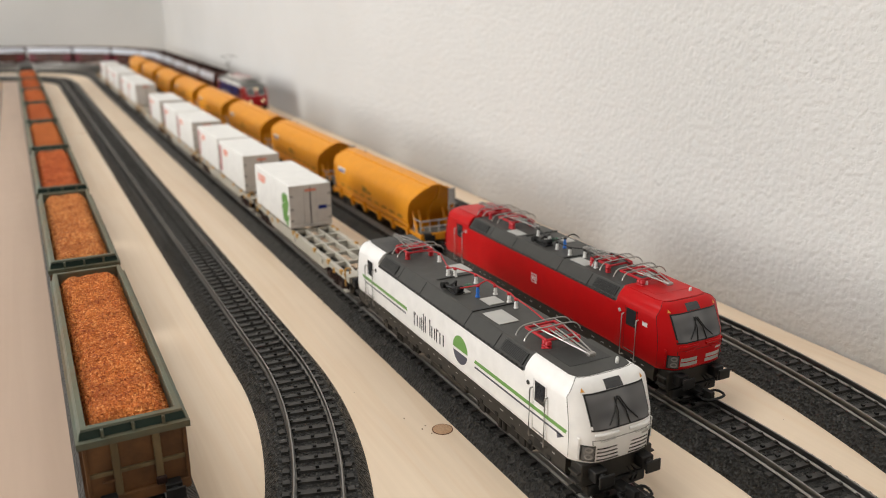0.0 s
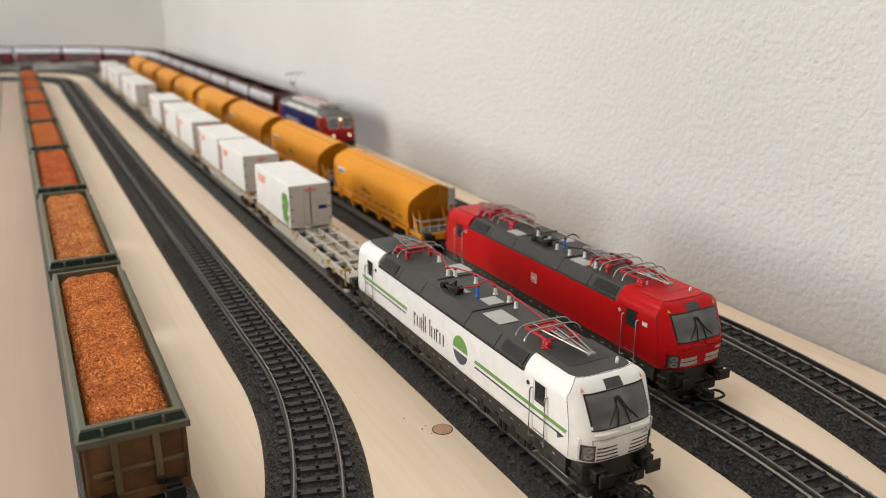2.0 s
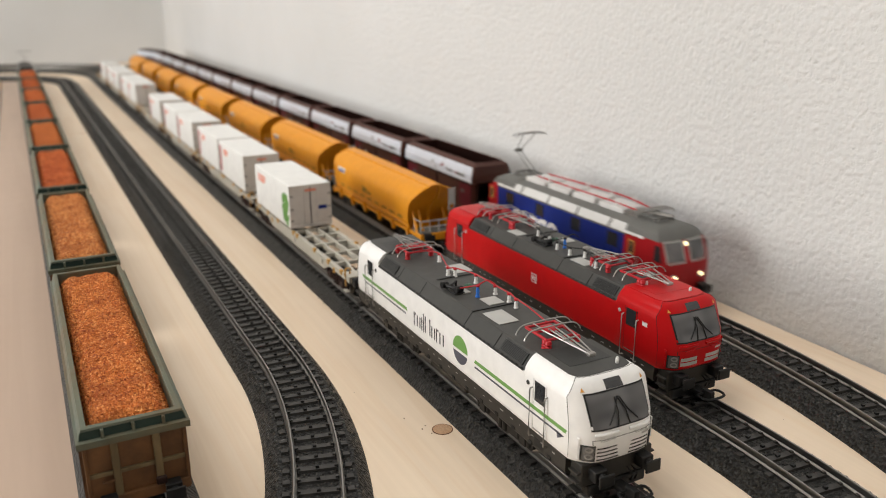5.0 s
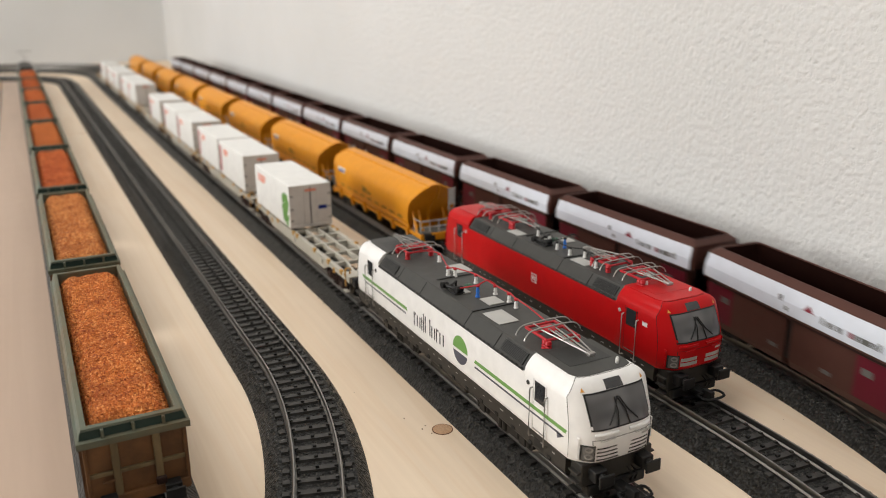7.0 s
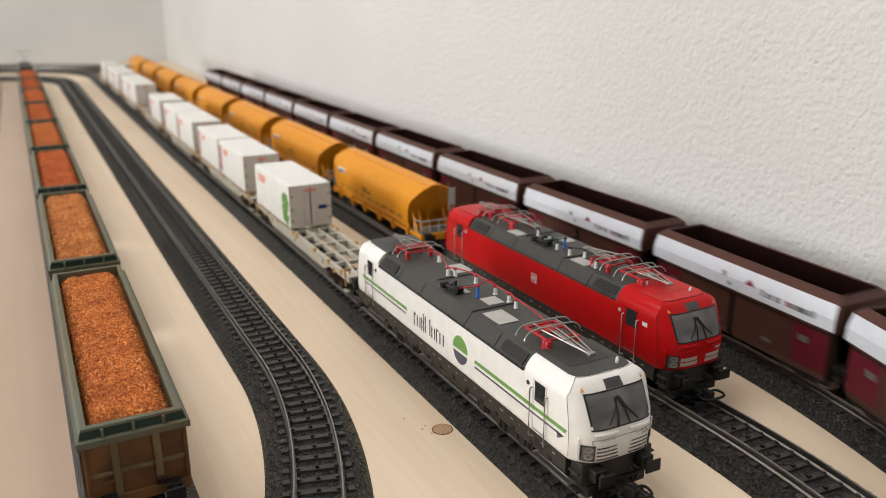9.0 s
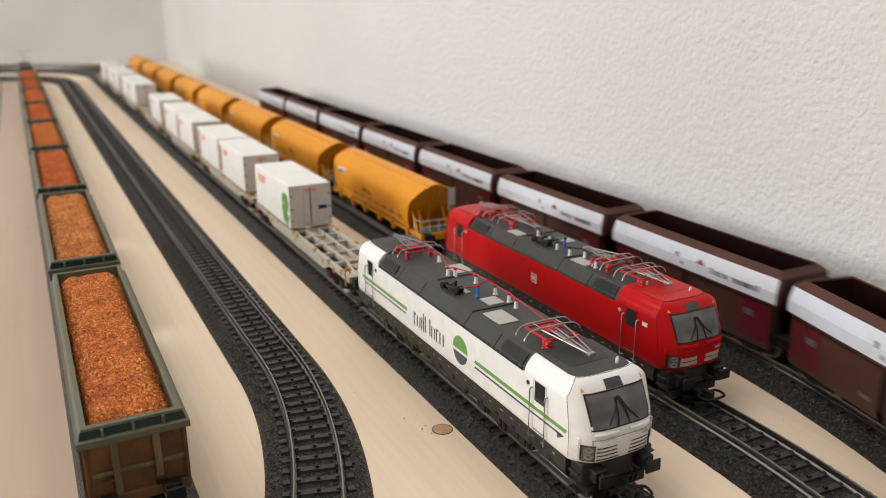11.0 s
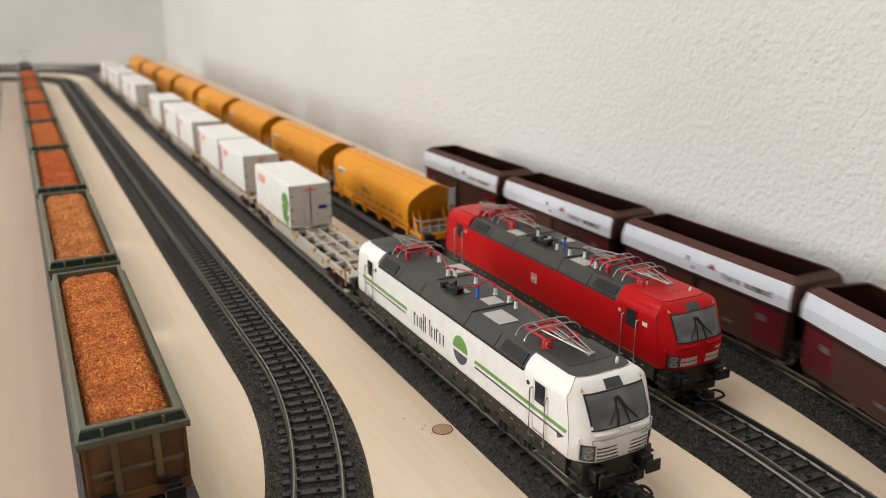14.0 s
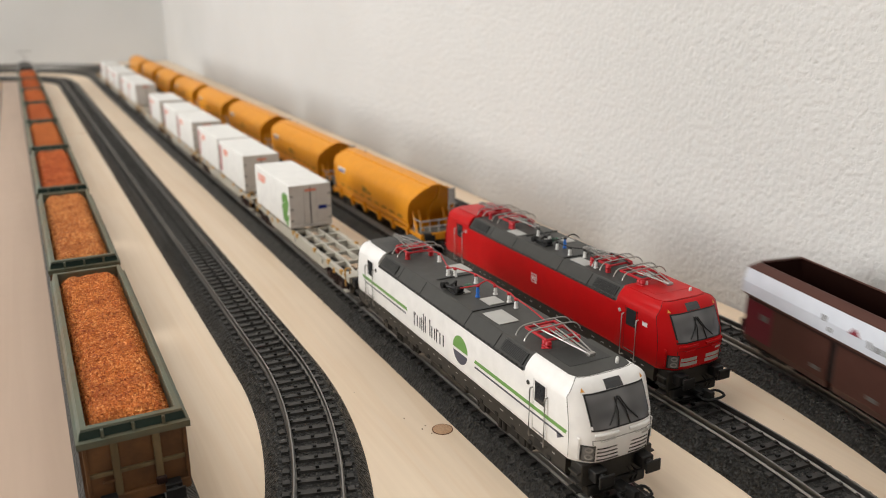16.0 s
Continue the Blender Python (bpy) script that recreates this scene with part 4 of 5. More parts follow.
def container(green):
    C = thing("container", "white swap body container with orange-red lettering bars and grey doors", "container", "white containers")
    hw, hl, z0, z1 = 14.9, 43.5, 15.6, 45.6
    part("shell", box(B(), -hw, hw, -hl + .5, hl, z0 + .6, z1, .7), BOXWHITE, C, "white smooth container box")
    part("base_rail", box(B(), -hw + .2, hw - .2, -hl + .2, hl - .2, z0, z0 + 1.2, .2), BOXDOOR, C)
    for s in (-1, 1):
        part("door", box(B(), min(s * .3, s * 13.6), max(s * .3, s * 13.6), -hl, -hl + .8, z0 + 2, z1 - 1.6, .15), BOXDOOR, C, "pale grey end door")
        for x in (4.5,):
            part("lock_bar", rod(B(), (s * x, -hl - .2, z0 + 1.6), (s * x, -hl - .2, z1 - 1.8), .2, 6), BOXDOOR, C, "thin door locking bar")
        for z in (z0 + 5, z0 + 13, z0 + 22):
            part("hinge", box(B(), s * 13.4 - .9, s * 13.4 + .9, -hl - .25, -hl + .2, z, z + .9), LOCOGREY, C)
        part("corner_post", box(B(), s * 14.2 - .7, s * 14.2 + .7, -hl - .1, -hl + 1.2, z0, z1 - .2, .2), BOXDOOR, C)
    part("door_gap", box(B(), -.3, .3, -hl - .02, -hl + .6, z0 + 2, z1 - 1.6), RUBBER, C, "dark gap between the doors")
    part("header", box(B(), -hw + .1, hw - .1, -hl - .1, -hl + 1.0, z1 - 1.7, z1 - .3, .2), BOXDOOR, C)
    part("door_print", box(B(), -3.6, 4.2, -hl - .12, -hl, z1 - 4.8, z1 - 3.2), BOXRED, C, "small red bar of lettering")
    part("door_print", box(B(), 5.5, 11.5, -hl - .12, -hl, z0 + 12, z0 + 14.5), CARGOBLUE, C, "small blue bar of lettering")
    for s in (-1, 1):
        for k, (y0, y1, z) in enumerate(((10, 26, 38.5), (12, 27, 35.6)) if not green else ((14, 34, 38.5), (16, 35, 35.6))):
            part("print", box(B(), min(s * hw, s * (hw + .1)), max(s * hw, s * (hw + .1)), y0, y1, z, z + 2.1), BOXRED, C, "orange-red bar of lettering")
        if green:
            bm = B()
            random.seed(3)
            for k in range(34):
                cy, cz = -34 + random.uniform(-6.5, 6.5), 28 + random.uniform(-8.5, 8.5)
                r = random.uniform(2.0, 3.8) * (1 - abs(cy + 34) / 12)
                plate(bm, [(s * hw, cy + r * math.cos(6.283 * i / 7), cz + 1.6 * r * math.sin(6.283 * i / 7)) for i in range(7)], (s, 0, 0), .06 + .004 * k)
            part("leaf_print", bm, BOXGREEN, C, "green leafy vegetable print")
        else:
            part("print", box(B(), min(s * hw, s * (hw + .1)), max(s * hw, s * (hw + .1)), 35.5, 40.5, 19, 42), BOXDARK, C, "tall dark red print")
    return C


boxes = [container(True), container(False)]
boxes[0].matrix_basis = put(0, 270)
boxes[1].matrix_basis = put(0, 393)
for y in (485.5, 601, 693, 806, 1028, 1120, 1241, 1333, 1454):
    copy_thing(boxes[1], put(0, y))

# ---- orange-yellow hopper wagons


def yellow_hopper():
    W = thing("hopper_wagon", "orange-yellow covered hopper wagon with a grey end platform", "freight wagon", "yellow hopper wagons")
    half = [(-11.5, 11.5), (-15.8, 14.5), (-17.2, 19), (-17.6, 26), (-17.3, 32), (-16.2, 36.2), (-13.4, 39.7), (-9.0, 42.5), (-4.9, 43.8), (-4.4, 44.7), (0, 45.1)]
    prof = half + [(-x, z) for x, z in half[-2::-1]]
    yend = lambda z: 71.5 + 8 * min(1.0, max(0.0, (z - 31) / 9)) - max(0, 24 - z) * .2
    inset = lambda z: 75 - max(0, 43 - z) * .5
    part("tank", loft(B(), [[(x, e * yend(z), z) for x, z in prof] for e in (-1, 1)], cap=False), YELLOW, W, "rounded orange-yellow hopper shell", True)
    for e in (-1, 1):
        bm = loft(B(), [[(x * .985, e * (yend(z) - .1), z - .2) for x, z in prof], [(x * .93, e * inset(z), (z - 28) * .95 + 28) for x, z in prof]], cap=False)
        vs = [bm.verts.new((x * .93, e * inset(z), (z - 28) * .95 + 28)) for x, z in prof]
        bm.faces.new(vs)
        part("end_wall", bm, YELLOW, W, "sloping recessed end wall")
        part("end_bead", wire(B(), [(x * .995, e * yend(z), z) for x, z in prof], .55), YELLOW, W, "rounded end bead", True)
        part("end_stay", wire(B(), bend([(3.5, e * 77.5, 43.8), (3, e * 76, 36), (-.5, e * 72, 30), (-2, e * 71, 22), (-2, e * 74, 14)], 4), .9), YELLOW, W, "bent end stay", True)
        for x in (-14.2, -9.6, 9.6, 14.2):
            part("end_post", rod(B(), (x, e * 80, 11), (x * .95, e * 70.5, 26), .9, 6), YELLOW, W)
        part("end_brace", rod(B(), (-14, e * 76, 17), (-9.6, e * 76, 17), .7, 6), YELLOW, W)
        part("chute", box(B(), -9, 9, min(e * 44, e * 62), max(e * 44, e * 62), 7, 13, 1), YELLOW, W)
        part("headstock", box(B(), -14.8, 14.8, min(e * 81, e * 86), max(e * 81, e * 86), 8, 13.2, .4), YELLOW, W)
        part("platform", box(B(), -14.4, 14.4, min(e * 70, e * 85), max(e * 70, e * 85), 12.4, 13.6, .2), LOCOGREY, W, "grey end platform")
        bm = B()
        y = e * 84
        for z in (17.2, 21.6):
            wire(bm, [(-14, y, z), (14, y, z)], .42)
        for x in (-14, -7, 0, 7, 14):
            wire(bm, [(x, y, 13.4), (x, y, 21.6)], .45)
        for s in (-1, 1):
            wire(bm, [(s * 14, y, 21.6), (s * 14, e * 74, 21.6), (s * 14, e * 74, 13.5)], .42)
        part("railing", bm, PALE, W, "grey wire platform railing")
        bm = B()
        for x in (9.8, 14.2):
            wire(bm, [(x, e * 80, 13.5), (x, e * 80, 42)], .5)
        for k in range(8):
            z = 16.5 + 3.5 * k
            wire(bm, [(9.8, e * 80, z), (14.2, e * 80, z)], .36)
        part("ladder", bm, PALE, W, "grey ladder on the end")
        part("ladder_plate", box(B(), 9.6, 14.4, min(e * 79.2, e * 79.8), max(e * 79.2, e * 79.8), 31, 41.5, .2), PALE, W)
        buffer_pair(W, e * 92, 11.5, 10)
        coupler(W, e * 86)
        bogie(W, e * 62, 21, 5.2, BLACK, 12.2)
    for s in (-1, 1):
        part("sole_bar", box(B(), s * 14.2 - .8, s * 14.2 + .8, -84, 84, 10.2, 13.0, .3), YELLOW, W, "orange-yellow sole bar")
        part("side_ledge", box(B(), s * 17.3 - .5, s * 17.3 + .5, -70, 70, 17.6, 18.3, .2), YELLOW, W)
        for y in (-66, -40, -14, 14, 40, 66):
            part("side_foot", prism(B(), [(s * 13.5, 6.4), (s * 15.2, 6.6), (s * 16.6, 12), (s * 15.6, 15.5), (s * 13.2, 12)], y - 1.6, y + 1.6), YELLOW, W, "orange-yellow frame foot")
        bm = B()
        plate(bm, [(s * 17.35, 49, 30.5), (s * 17.35, 64, 30.5), (s * 16.9, 64, 34.2), (s * 16.9, 49, 34.2)], (s, 0, .2), .2)
        part("name_plate", bm, INSUL, W, "white name plate with blue bar")
        plate_b = plate(B(), [(s * 17.4, 50, 30.9), (s * 17.4, 63, 30.9), (s * 17.15, 63, 32.6), (s * 17.15, 50, 32.6)], (s, 0, .2), .3)
        part("name_bar", plate_b, CARGOBLUE, W)
        bm = B()
        for k, (y, w) in enumerate(((8, 3), (3, 5), (-1, 2.5), (-5, 4))):
            plate(bm, [(s * 17.65, y, 24), (s * 17.65, y + w, 24), (s * 17.55, y + w, 28.5 - k), (s * 17.55, y, 28.5 - k)], (s, 0, 0), .12)
        tagged(part("stencil", bm, OLIVE, W, "faded dark stencil patch"), kind="stuff")
        for z in (20.6, 19.5):
            bm = B()
            for k in range(9):
                y = -62 + k * 14
                plate(bm, [(s * 17.4, y, z), (s * 17.4, y + 8, z), (s * 17.4, y + 8, z + .6), (s * 17.4, y, z + .6)], (s, 0, 0), .14)
            tagged(part("stencil", bm, OLIVE, W, "tiny unreadable stencil rows"), kind="stuff")
        part("roof_rail", box(B(), s * 4.4 - .4, s * 4.4 + .4, -71, 71, 43.8, 45.0, .2), YELLOW, W, "raised lid edge along the roof")
    return W


row(yellow_hopper(), 75.6, [265 + 187.3 * k for k in range(8)])

# ---- brown hopper wagons of the moving train


def brown_hopper():
    W = thing("hopper_wagon", "brown open hopper wagon with silver side bands, running in a train", "freight wagon", "brown hopper wagons")
    rect = lambda w, l, z, c=1.2: [(-w + c, -l, z), (w - c, -l, z), (w, -l + c, z), (w, l - c, z), (w - c, l, z), (-w + c, l, z), (-w, l - c, z), (-w, -l + c, z)]
    bm = loft(B(), [rect(16.6, 55, 28.2), rect(17.4, 60.6, 30.2), rect(17.4, 61, 36), rect(15.6, 60.2, 42.6), rect(12.6, 57.2, 45.0), rect(12.0, 56.6, 45.2), rect(11.6, 56, 44.8)], cap=False)
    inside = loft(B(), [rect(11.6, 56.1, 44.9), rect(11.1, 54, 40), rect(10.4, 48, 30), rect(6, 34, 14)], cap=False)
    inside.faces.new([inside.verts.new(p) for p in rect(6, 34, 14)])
    part("hopper_inside", inside, INSIDE, W, "empty brown hopper inside with its shade put into the colour")
    part("hopper_body", bm, BROWN, W, "brown hopper top with sloping rim")
    part("rim_edge", wire(B(), rect(12.2, 57, 45.1) + [rect(12.2, 57, 45.1)[0]], .35), BROWN, W)
    for s in (-1, 1):
        part("silver_band", plate(B(), [(s * 17.4, -59.6, 30.4), (s * 17.4, 59.6, 30.4), (s * 17.4, 59.6, 36), (s * 17.4, -59.6, 36)], (s, 0, 0), .2), SILVERPANEL, W, "silver lower side band")
        part("silver_band", plate(B(), [(s * 17.4, -59.6, 36), (s * 17.4, 59.6, 36), (s * 15.7, 58.9, 42.2), (s * 15.7, -58.9, 42.2)], (s, 0, .27), .2), SILVERPANEL, W, "silver upper side band")
        # lower side: flat panels between posts
        part("side_panel", prism(B(), [(s * 12, 5.8), (s * 15.2, 5.8), (s * 16.2, 9), (s * 16.2, 28.4), (s * 12, 28.4)], -57, -1.8), BROWN, W, "brown lower side panel")
        part("side_panel", prism(B(), [(s * 12, 5.8), (s * 15.2, 5.8), (s * 16.2, 9), (s * 16.2, 28.4), (s * 12, 28.4)], 1.8, 57), BROWN, W, "brown lower side panel")
        # black filler set back between the panels, standing for the gap's shade
        part("centre_post", box(B(), s * 14.6 - .6, s * 14.6 + .6, -1.9, 1.9, 9, 28, .2), BLACK, W)
        part("shelf_rail", box(B(), s * 16.4 - .6, s * 16.4 + .6, -56, 56, 28.0, 29.6, .2), BROWND, W)
        for y0, y1 in ((-56.6, -38), (38, 56.6)):
            part("crimson_panel", plate(B(), [(s * 16.2, y0, 9.4), (s * 16.2, y1, 9.4), (s * 16.2, y1, 27.6), (s * 16.2, y0, 27.6)], (s, 0, 0), .12), CRIMSON, W, "crimson end panel")
        for y in (43.5, -43.5):
            part("print", plate(B(), [(s * 16.3, y - 3, 20), (s * 16.3, y + 2.6, 20), (s * 16.3, y + 2.6, 23), (s * 16.3, y - 3, 23)], (s, 0, 0), .1), LOCOGREY, W, "faint bar of unreadable print")
        for y in (6, -26):
            part("print", plate(B(), [(s * 16.25, y, 11.8), (s * 16.25, y + 5.5, 11.8), (s * 16.25, y + 5.5, 13.6), (s * 16.25, y, 13.6)], (s, 0, 0), .1), LOCOGREY, W)
        # the firm's mark and name as plain shapes
        f = 1 if s < 0 else -1
        part("emblem", plate(B(), [(s * 17.45, f * -8, 35.7), (s * 17.0, f * -11, 38.6), (s * 17.45, f * -14, 35.7)], (s, 0, .2), .35), MARKRED, W, "small dark red triangle emblem")
        for y, z in ((5, 38.6), (1, 35)):
            part("print", plate(B(), [(s * 17.5, f * y, z - 3), (s * 17.5, f * (y + 1.8), z - 3), (s * 17.3, f * (y + 1.8), z - .4), (s * 17.3, f * y, z - .4)], (s, 0, .2), .25), LOCOGREY, W)
        for k, (w, h) in enumerate(((1.2, 3.8), (2, 2.8), (1.3, 2.8), (2.2, 2.8), (0, 0), (2.2, 2.8), (2.2, 2.8), (3.2, 2.8), (2.2, 2.8), (2.0, 2.8), (1.2, 3.8))):
            if w:
                y = -18.5 - 2.95 * k
                bm = plate(B(), [(s * 17.45, f * y, 33.2), (s * 17.45, f * (y - w), 33.2), (s * 17.45, f * (y - w), 33.2 + h * .85), (s * 17.45, f * y, 33.2 + h * .85)], (s, 0, 0), .22)
                part("name_stroke", bm, LOCOGREY if k != 5 else MARKRED, W)
    for e in (-1, 1):
        bm = loft(B(), [[(-15.6, e * 56, 29), (15.6, e * 56, 29), (14, e * 34, 10), (-14, e * 34, 10)], [(-15.6, e * 55, 29), (15.6, e * 55, 29), (14, e * 33, 10), (-14, e * 33, 10)]])
        part("end_slope", bm, BROWND, W, "dark sloping hopper end")
        for x in (-11, 11):
            part("end_post", rod(B(), (x, e * 57, 10), (x, e * 56.5, 31), 1, 6), BROWND, W)
        part("headstock", box(B(), -15, 15, min(e * 54, e * 58), max(e * 54, e * 58), 8, 12.4, .4), BROWND, W)
        buffer_pair(W, e * 63.8, 11.5, 10)
        coupler(W, e * 58)
        bogie(W, e * 43, 19, 5.2, BLACK, 12.4)
    part("frame", box(B(), -12, 12, -56, 56, 8.5, 11.5), BROWND, W)
    return W


hp = brown_hopper()

# ---- red and blue locomotive of the moving train


def word(text, size, material, parent, m, extrude=0.05):
    """A word in the built-in font as a flat mesh."""
    cu = bpy.data.curves.new(text, "FONT")
    cu.body, cu.size, cu.extrude, cu.offset = text, size * MM, extrude * MM, 0.018 * size * MM
    cu.align_x, cu.resolution_u = "CENTER", 4
    tmp = new("word", cu)
    me = bpy.data.meshes.new_from_object(tmp.evaluated_get(bpy.context.evaluated_depsgraph_get()))
    bpy.data.objects.remove(tmp)
    me.materials.clear()
    me.materials.append(material)
    ob = new("lettering", me)
    ob.parent, ob.matrix_basis = parent, m
    return tagged(ob, "white word painted on the side")


RZ = ((9.5, 16.4, 93.8, 2.0), (12, 16.9, 94.8, 2.5), (23.5, 17.0, 95.0, 2.6), (27, 17.0, 94.5, 2.6), (38.2, 16.4, 90.1, 2.4), (41.5, 15.0, 87.5, 2.2), (43.6, 12.0, 84.0, 2.0), (44.8, 8.0, 79.5, 1.5))


def front(x, z, out=0.0):
    for a, b in zip(RZ, RZ[1:]):
        if z <= b[0]:
            t = max(0.0, (z - a[0]) / (b[0] - a[0]))
            w, yf, d = (p + (q - p) * t for p, q in zip(a[1:], b[1:]))
            break
    return (x, -yf - out + d * min(1.0, abs(x) / w) ** 3, z)


def fpatch(xa, xb, za, zb, out, n=6):
    bm = B()
    g = [[bm.verts.new(front(xa + (xb - xa) * i / n, za + (zb - za) * j / 3, out)) for i in range(n + 1)] for j in range(4)]
    for a, b in zip(g, g[1:]):
        for i in range(n):
            bm.faces.new((a[i], a[i + 1], b[i + 1], b[i]))
    return bm


def cargo_loco():
    L = thing("electric_locomotive", "red and blue electric locomotive with lit lamps, pulling the hopper train", "locomotive", "model locomotives")
    part("side_wall", prism(B(), [(-16.6, 9.5), (-17, 10.5), (-17, 36.0), (17, 36.0), (17, 10.5), (16.6, 9.5)], -59.5, 80), CARGOBLUE, L, "deep blue side wall")
    ring = lambda z, w, yf, d, back=59.5: [(w * math.sin(PI / 2 * k / 10), -yf + d * abs(math.sin(PI / 2 * k / 10)) ** 3, z) for k in range(-10, 11)] + [(w, -back, z), (-w, -back, z)]
    for bm in (loft(B(), [ring(*r) for r in RZ if r[0] < 39]), turned(loft(B(), [ring(*r, 80) for r in RZ if r[0] < 39]))):
        part("cab", bm, LOCORED, L, "red driver's cab", True)
    for bm in ends(lambda: loft(B(), [ring(38.25, 16.38, 90.0, 2.4)] + [ring(*r) for r in RZ if r[0] > 39])):
        part("cab_roof", bm, LOCOGREY, L, "grey rounded cab roof", True)
    part("roof", prism(B(), [(-17, 36.05), (-16.3, 38.4), (-13.6, 42.2), (-9, 44.1), (0, 44.8), (9, 44.1), (13.6, 42.2), (16.3, 38.4), (17, 36.05)], -61, 80.4), LOCOGREY, L, "grey curved roof")
    for s in (-1, 1):
        for k in range(5):
            y = -75.5 + 31.6 * k
            bm = plate(B(), [(s * 16.8, y, 37.0), (s * 16.8, y + 29.6, 37.0), (s * 13.9, y + 29.6, 41.6), (s * 13.9, y, 41.6)], (s * 3.5, 0, 2.4), .35)
            part("roof_vent", bm, VENTGREY, L, "pale grey roof-edge panel")
        for y in (-49.5, -13.5, 26.5, 63.5):
            w = part("side_window", plate(B(), [(s * 17, y - 4.8, 26.4), (s * 17, y + 4.8, 26.4), (s * 17, y + 4.8, 34.6), (s * 17, y - 4.8, 34.6)], (s, 0, 0), .12), GLASS, L, "dark engine room window")
        part("cab_window", plate(B(), [(s * 17.0, -91.2, 27.5), (s * 17.0, -85.4, 27.5), (s * 16.75, -85.4, 36.2), (s * 16.75, -89.6, 36.2)], (s, 0, 0), .25), GLASS, L, "dark cab window")
        for y in (-66.5, 88.0):
            part("door", plate(B(), [(s * 17, y - 4, 11), (s * 17, y + 4, 11), (s * 16.95, y + 4, 35.8), (s * 16.95, y - 4, 35.8)], (s, 0, 0), .1), LOCORED, L)
            w = part("door_window", plate(B(), [(s * 17, y - 2.4, 26.2), (s * 17, y + 2.4, 26.2), (s * 16.95, y + 2.4, 34.4), (s * 16.95, y - 2.4, 34.4)], (s, 0, 0), .22), AMBERD, L, "ochre-framed door window")
            part("pane", plate(B(), [(s * 17, y - 1.5, 27.2), (s * 17, y + 1.5, 27.2), (s * 16.95, y + 1.5, 33.4), (s * 16.95, y - 1.5, 33.4)], (s, 0, 0), .32), GLASS, w)
        part("handrail", wire(B(), [(s * 17.6, -72.4, 11), (s * 17.6, -72.4, 26)], .35), PALE, L)
        m = Matrix(((0, 0, s, s * 17.12 * MM), (s, 0, 0, 32.5 * MM), (0, 1, 0, 13.2 * MM), (0, 0, 0, 1)))
        word("cargo", 25.0, INSUL, L, m)
        part("sill", box(B(), s * 15.8 - .8, s * 15.8 + .8, -93, 93, 5.6, 9.6, .3), LOCOGREY, L)
    for x0, x1 in ((-13.4, -2.6), (2.6, 13.4)):
        for bm in ends(lambda: fpatch(x0 - .8, x1 + .8, 26.4, 38.4, .12)):
            part("window_frame", bm, PALE, L, "pale windscreen frame")
        for bm in ends(lambda: fpatch(x0, x1, 27.4, 37.6, .22)):
            part("windscreen", bm, SCREEN, L, "tinted windscreen", True)
    lamp = lambda x, z, r: lathe(B(), [(r, 0), (r, -.8), (r * .7, -1.1)], front(x, z, .1), 14, "Y")
    for x, z in ((-9.5, 18.6), (9.5, 18.6), (0, 36.4)):
        part("headlight", lamp(x, z, 1.1), LIT, L, "lit warm headlight", True)
        part("headlight", turned(lamp(x, z, 1.1)), LENS, L, "unlit rear lamp", True)
        for bm in ends(lambda: lathe(B(), [(1.8, .3), (1.8, -.5), (1.3, -.5)], front(x, z, .1), 14, "Y")):
            part("lamp_ring", bm, PALE, L)
    part("underframe", box(B(), -15, 15, -92, 92, 6, 9.8), BLACK, L)
    for e in (-1, 1):
        part("buffer_beam", box(B(), -15, 15, min(e * 91, e * 97), max(e * 91, e * 97), 6, 10.5, .4), BLACK, L)
        buffer_pair(L, e * 101.0, 11.0, 10)
        coupler(L, e * 97)
        bogie(L, e * 63, 33, 7.0, BLACK, 13)
        box_ = part("plough", box(B(), -12, 12, min(e * 92, e * 97), max(e * 92, e * 97), 2, 6, .5), BLACK, L)
    bogie(L, 0, 33, 7.0, BLACK, 13)
    # roof gear
    for y in (-36, -9, 18, 45):
        part("roof_box", box(B(), -8.5, 8.5, y - 11.5, y + 11.5, 43.6, 47.0, .6), VENTGREY, L, "pale grey roof box")
    for s in (-1, 1):
        part("roof_cable", wire(B(), bend([(s * 5, -56, 47.8), (s * 7, -32, 49.2), (s * 7, 4, 49.0), (s * 5, 48, 48.6)], 5), .5), REDPLAS, L, "red roof cable", True)
        for y in (-40, -18, 6, 30):
            part("insulator", lathe(B(), [(1.2, 0), (.8, .8), (1.2, 1.4), (.8, 2), (.9, 3.8)], (s * 6.8, y, 46.4), 10), INSUL, L, "small roof insulator", True)
    # front pantograph folded, rear one raised
    bm = B()
    for x in (-6, 6):
        for y in (-73, -59, 59, 73):
            lathe(bm, [(1.3, 0), (.9, 1), (1.3, 1.8), (.9, 3)], (x, y, 43.2), 8)
    for c in (-66, 66):
        for x in (-6, 6):
            rod(bm, (x, c - 8, 46.8), (x, c + 8, 46.8), .7, 6)
        for y in (c - 8, c + 8):
            rod(bm, (-6, y, 46.8), (6, y, 46.8), .7, 6)
    part("pantograph_base", bm, LOCOGREY, L, "grey pantograph frame")
    bm = B()
    wire(bm, [(-2, -61, 47.8), (-.8, -79, 48.6)], .55)
    wire(bm, [(2, -61, 47.8), (.8, -79, 48.6)], .55)
    wire(bm, bend([(-14, -61, 47), (-11, -61, 49.4), (11, -61, 49.4), (14, -61, 47)], 4), .6)
    wire(bm, bend([(-14, -65, 47), (-11, -65, 49.4), (11, -65, 49.4), (14, -65, 47)], 4), .6)
    part("pantograph", bm, SILVER, L, "folded silver pantograph", True)
    bm = B()
    for s in (-1, 1):
        wire(bm, [(s * 2.4, 58, 47), (s * 1.6, 80, 61)], .36)
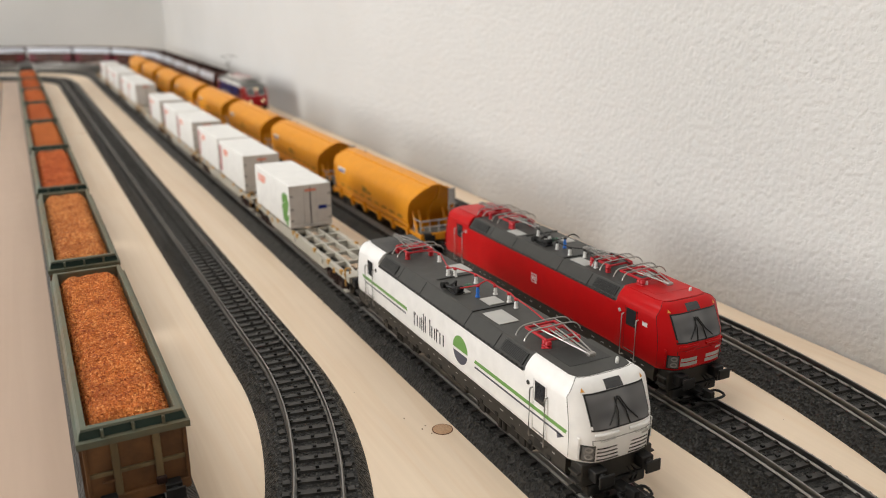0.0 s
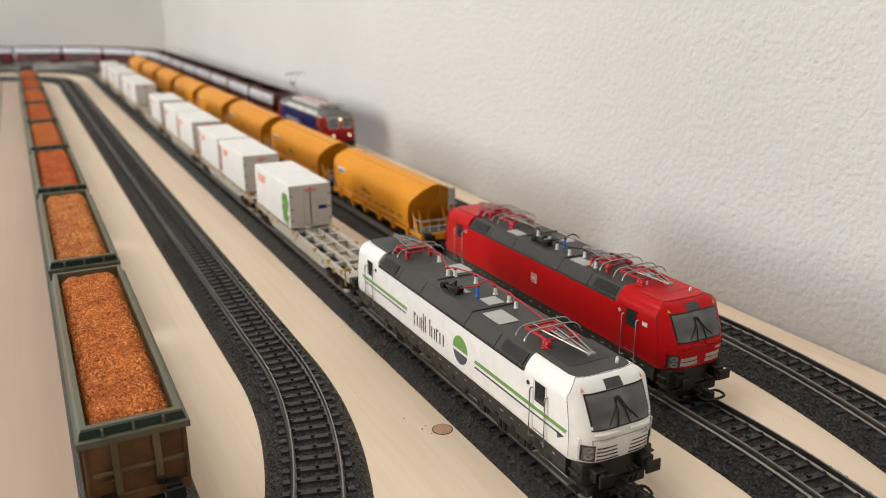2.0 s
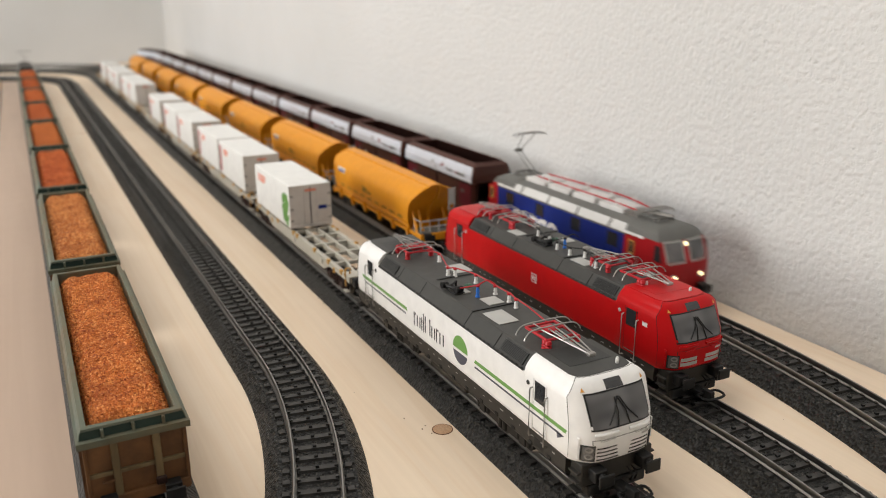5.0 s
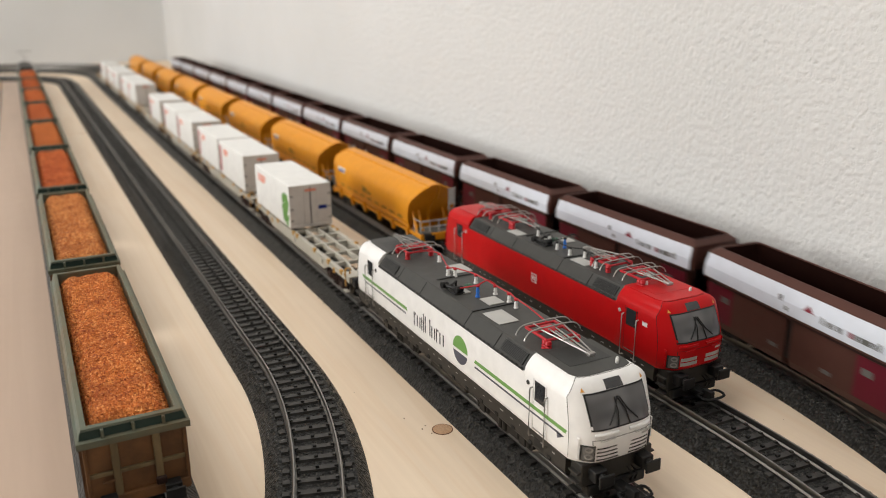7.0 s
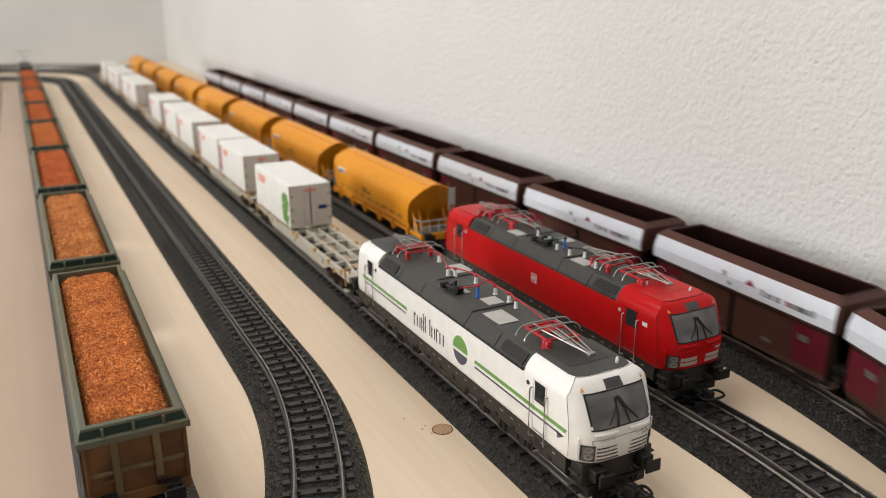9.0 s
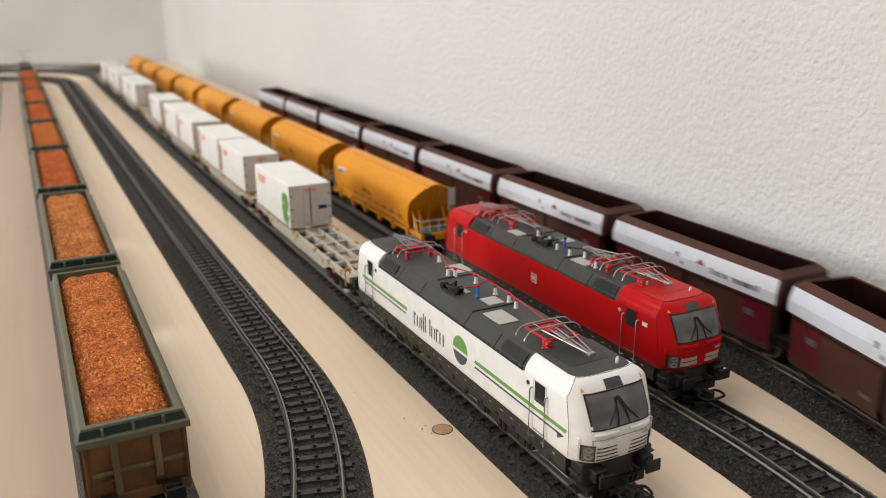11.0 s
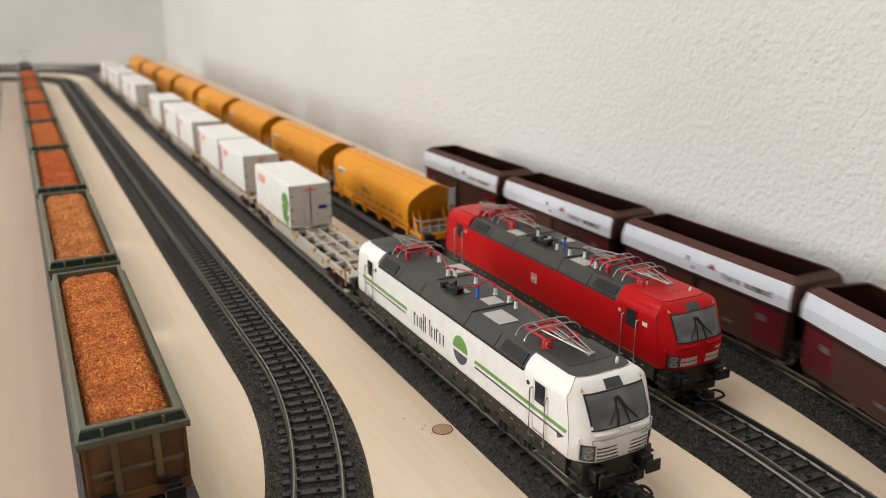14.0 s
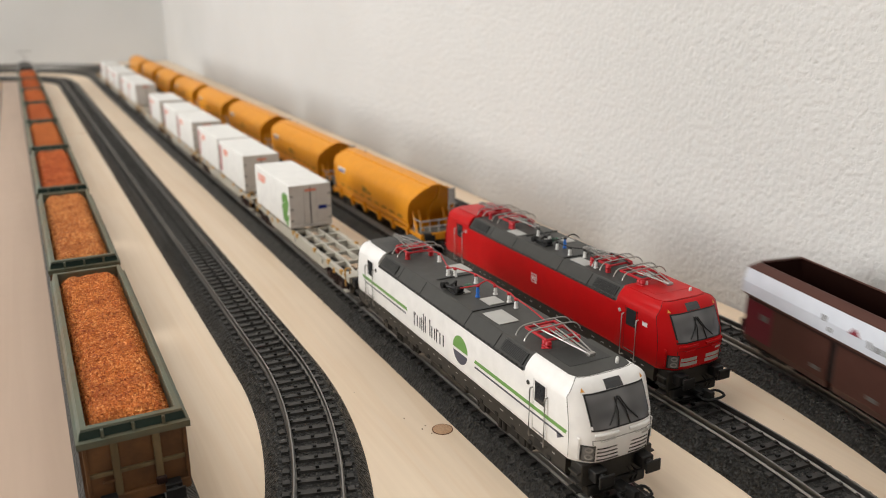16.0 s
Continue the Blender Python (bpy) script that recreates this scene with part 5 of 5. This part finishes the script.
        wire(bm, [(s * 1.6, 80, 61), (s * 5, 66, 75)], .3)
    rod(bm, (-3, 80, 61), (3, 80, 61), 1.2, 8)
    for y in (63.5, 68.5):
        wire(bm, bend([(-12.5, y, 73.2), (-10, y, 75), (0, y, 75.4), (10, y, 75), (12.5, y, 73.2)], 4), .36)
    part("pantograph", bm, LOCOGREY, L, "raised grey pantograph", True)
    return L


cargo = cargo_loco()
TRAIN = [(cargo, 77.0, 50), (hp, 255, 40)]
for k in range(1, 13):
    TRAIN.append((copy_thing(hp, put(0, 0)), 255 + 130 * k, 40))


# ---- the grey locomotive at the far end of the gondola train
def grey_loco():
    L = thing("electric_locomotive", "grey locomotive with raised pantograph behind the gondola train", "locomotive", "model locomotives")
    part("hood", box(B(), -14, 14, -80, 80, 9, 36, 2), LOCOGREY, L)
    part("roof", prism(B(), [(-13, 35.8), (-9, 41), (9, 41), (13, 35.8)], -78, 78), FRAME, L)
    for e in (-1, 1):
        part("windscreen", box(B(), -11, 11, min(e * 79.5, e * 80.3), max(e * 79.5, e * 80.3), 26, 34, .2), GLASS, L)
        buffer_pair(L, e * 88, 11, 10)
        bogie(L, e * 45, 28, 6, BLACK, 12.6)
    part("underframe", box(B(), -14.5, 14.5, -82, 82, 6.5, 9.5), BLACK, L)
    bm = B()
    for x in (-2, 2):
        wire(bm, [(x, -40, 41), (x, -20, 55), (x * 2, -38, 68)], .4)
    wire(bm, bend([(-13, -38, 66.5), (-10, -38, 68), (10, -38, 68), (13, -38, 66.5)], 3), .5)
    part("pantograph", bm, LOCOGREY, L, "raised grey pantograph")
    return L


grey_loco().matrix_basis = put(-149.4, 1570)

# ---------------------------------------------------------------- single sleepers
for key, (t_, near_) in SINGLES.items():
    for p_, a_ in near_:
        ob_ = new("sleeper", SLEEPER_MESH)
        ob_.parent = t_
        ob_.matrix_basis = Matrix.Translation(p_ * MM) @ Matrix.Rotation(a_, 4, "Z")

# ---------------------------------------------------------------- the moving train
HEAD = ((0.0, 937.0), (2.0, 579.0), (4.2, 183.5), (6.3, -198.0), (7.0, -323.0), (8.5, -586.0), (9.0, -675.0), (12.5, -1296.0), (15.5, -1820.5), (16.0, -1910.0))


def head_at(t):
    for (t0, h0), (t1, h1) in zip(HEAD, HEAD[1:]):
        if t <= t1:
            return h0 + (h1 - h0) * (t - t0) / (t1 - t0)
    return HEAD[-1][1]


def motions():
    at = LINES["moving"][0]
    for ob, offset, base in TRAIN:
        rows = []
        for k in range(33):
            t = k * 0.5
            s = head_at(t) + offset
            (p0, a0), (p1, a1) = at(s - base), at(s + base)
            c = (p0 + p1) / 2 * MM
            d = p1 - p0
            rows.append((t, pose(c.x, c.y, RAILTOP * MM, 0, 0, math.degrees(math.atan2(-d.x, d.y)))))
        walk(ob, rows)


motions()
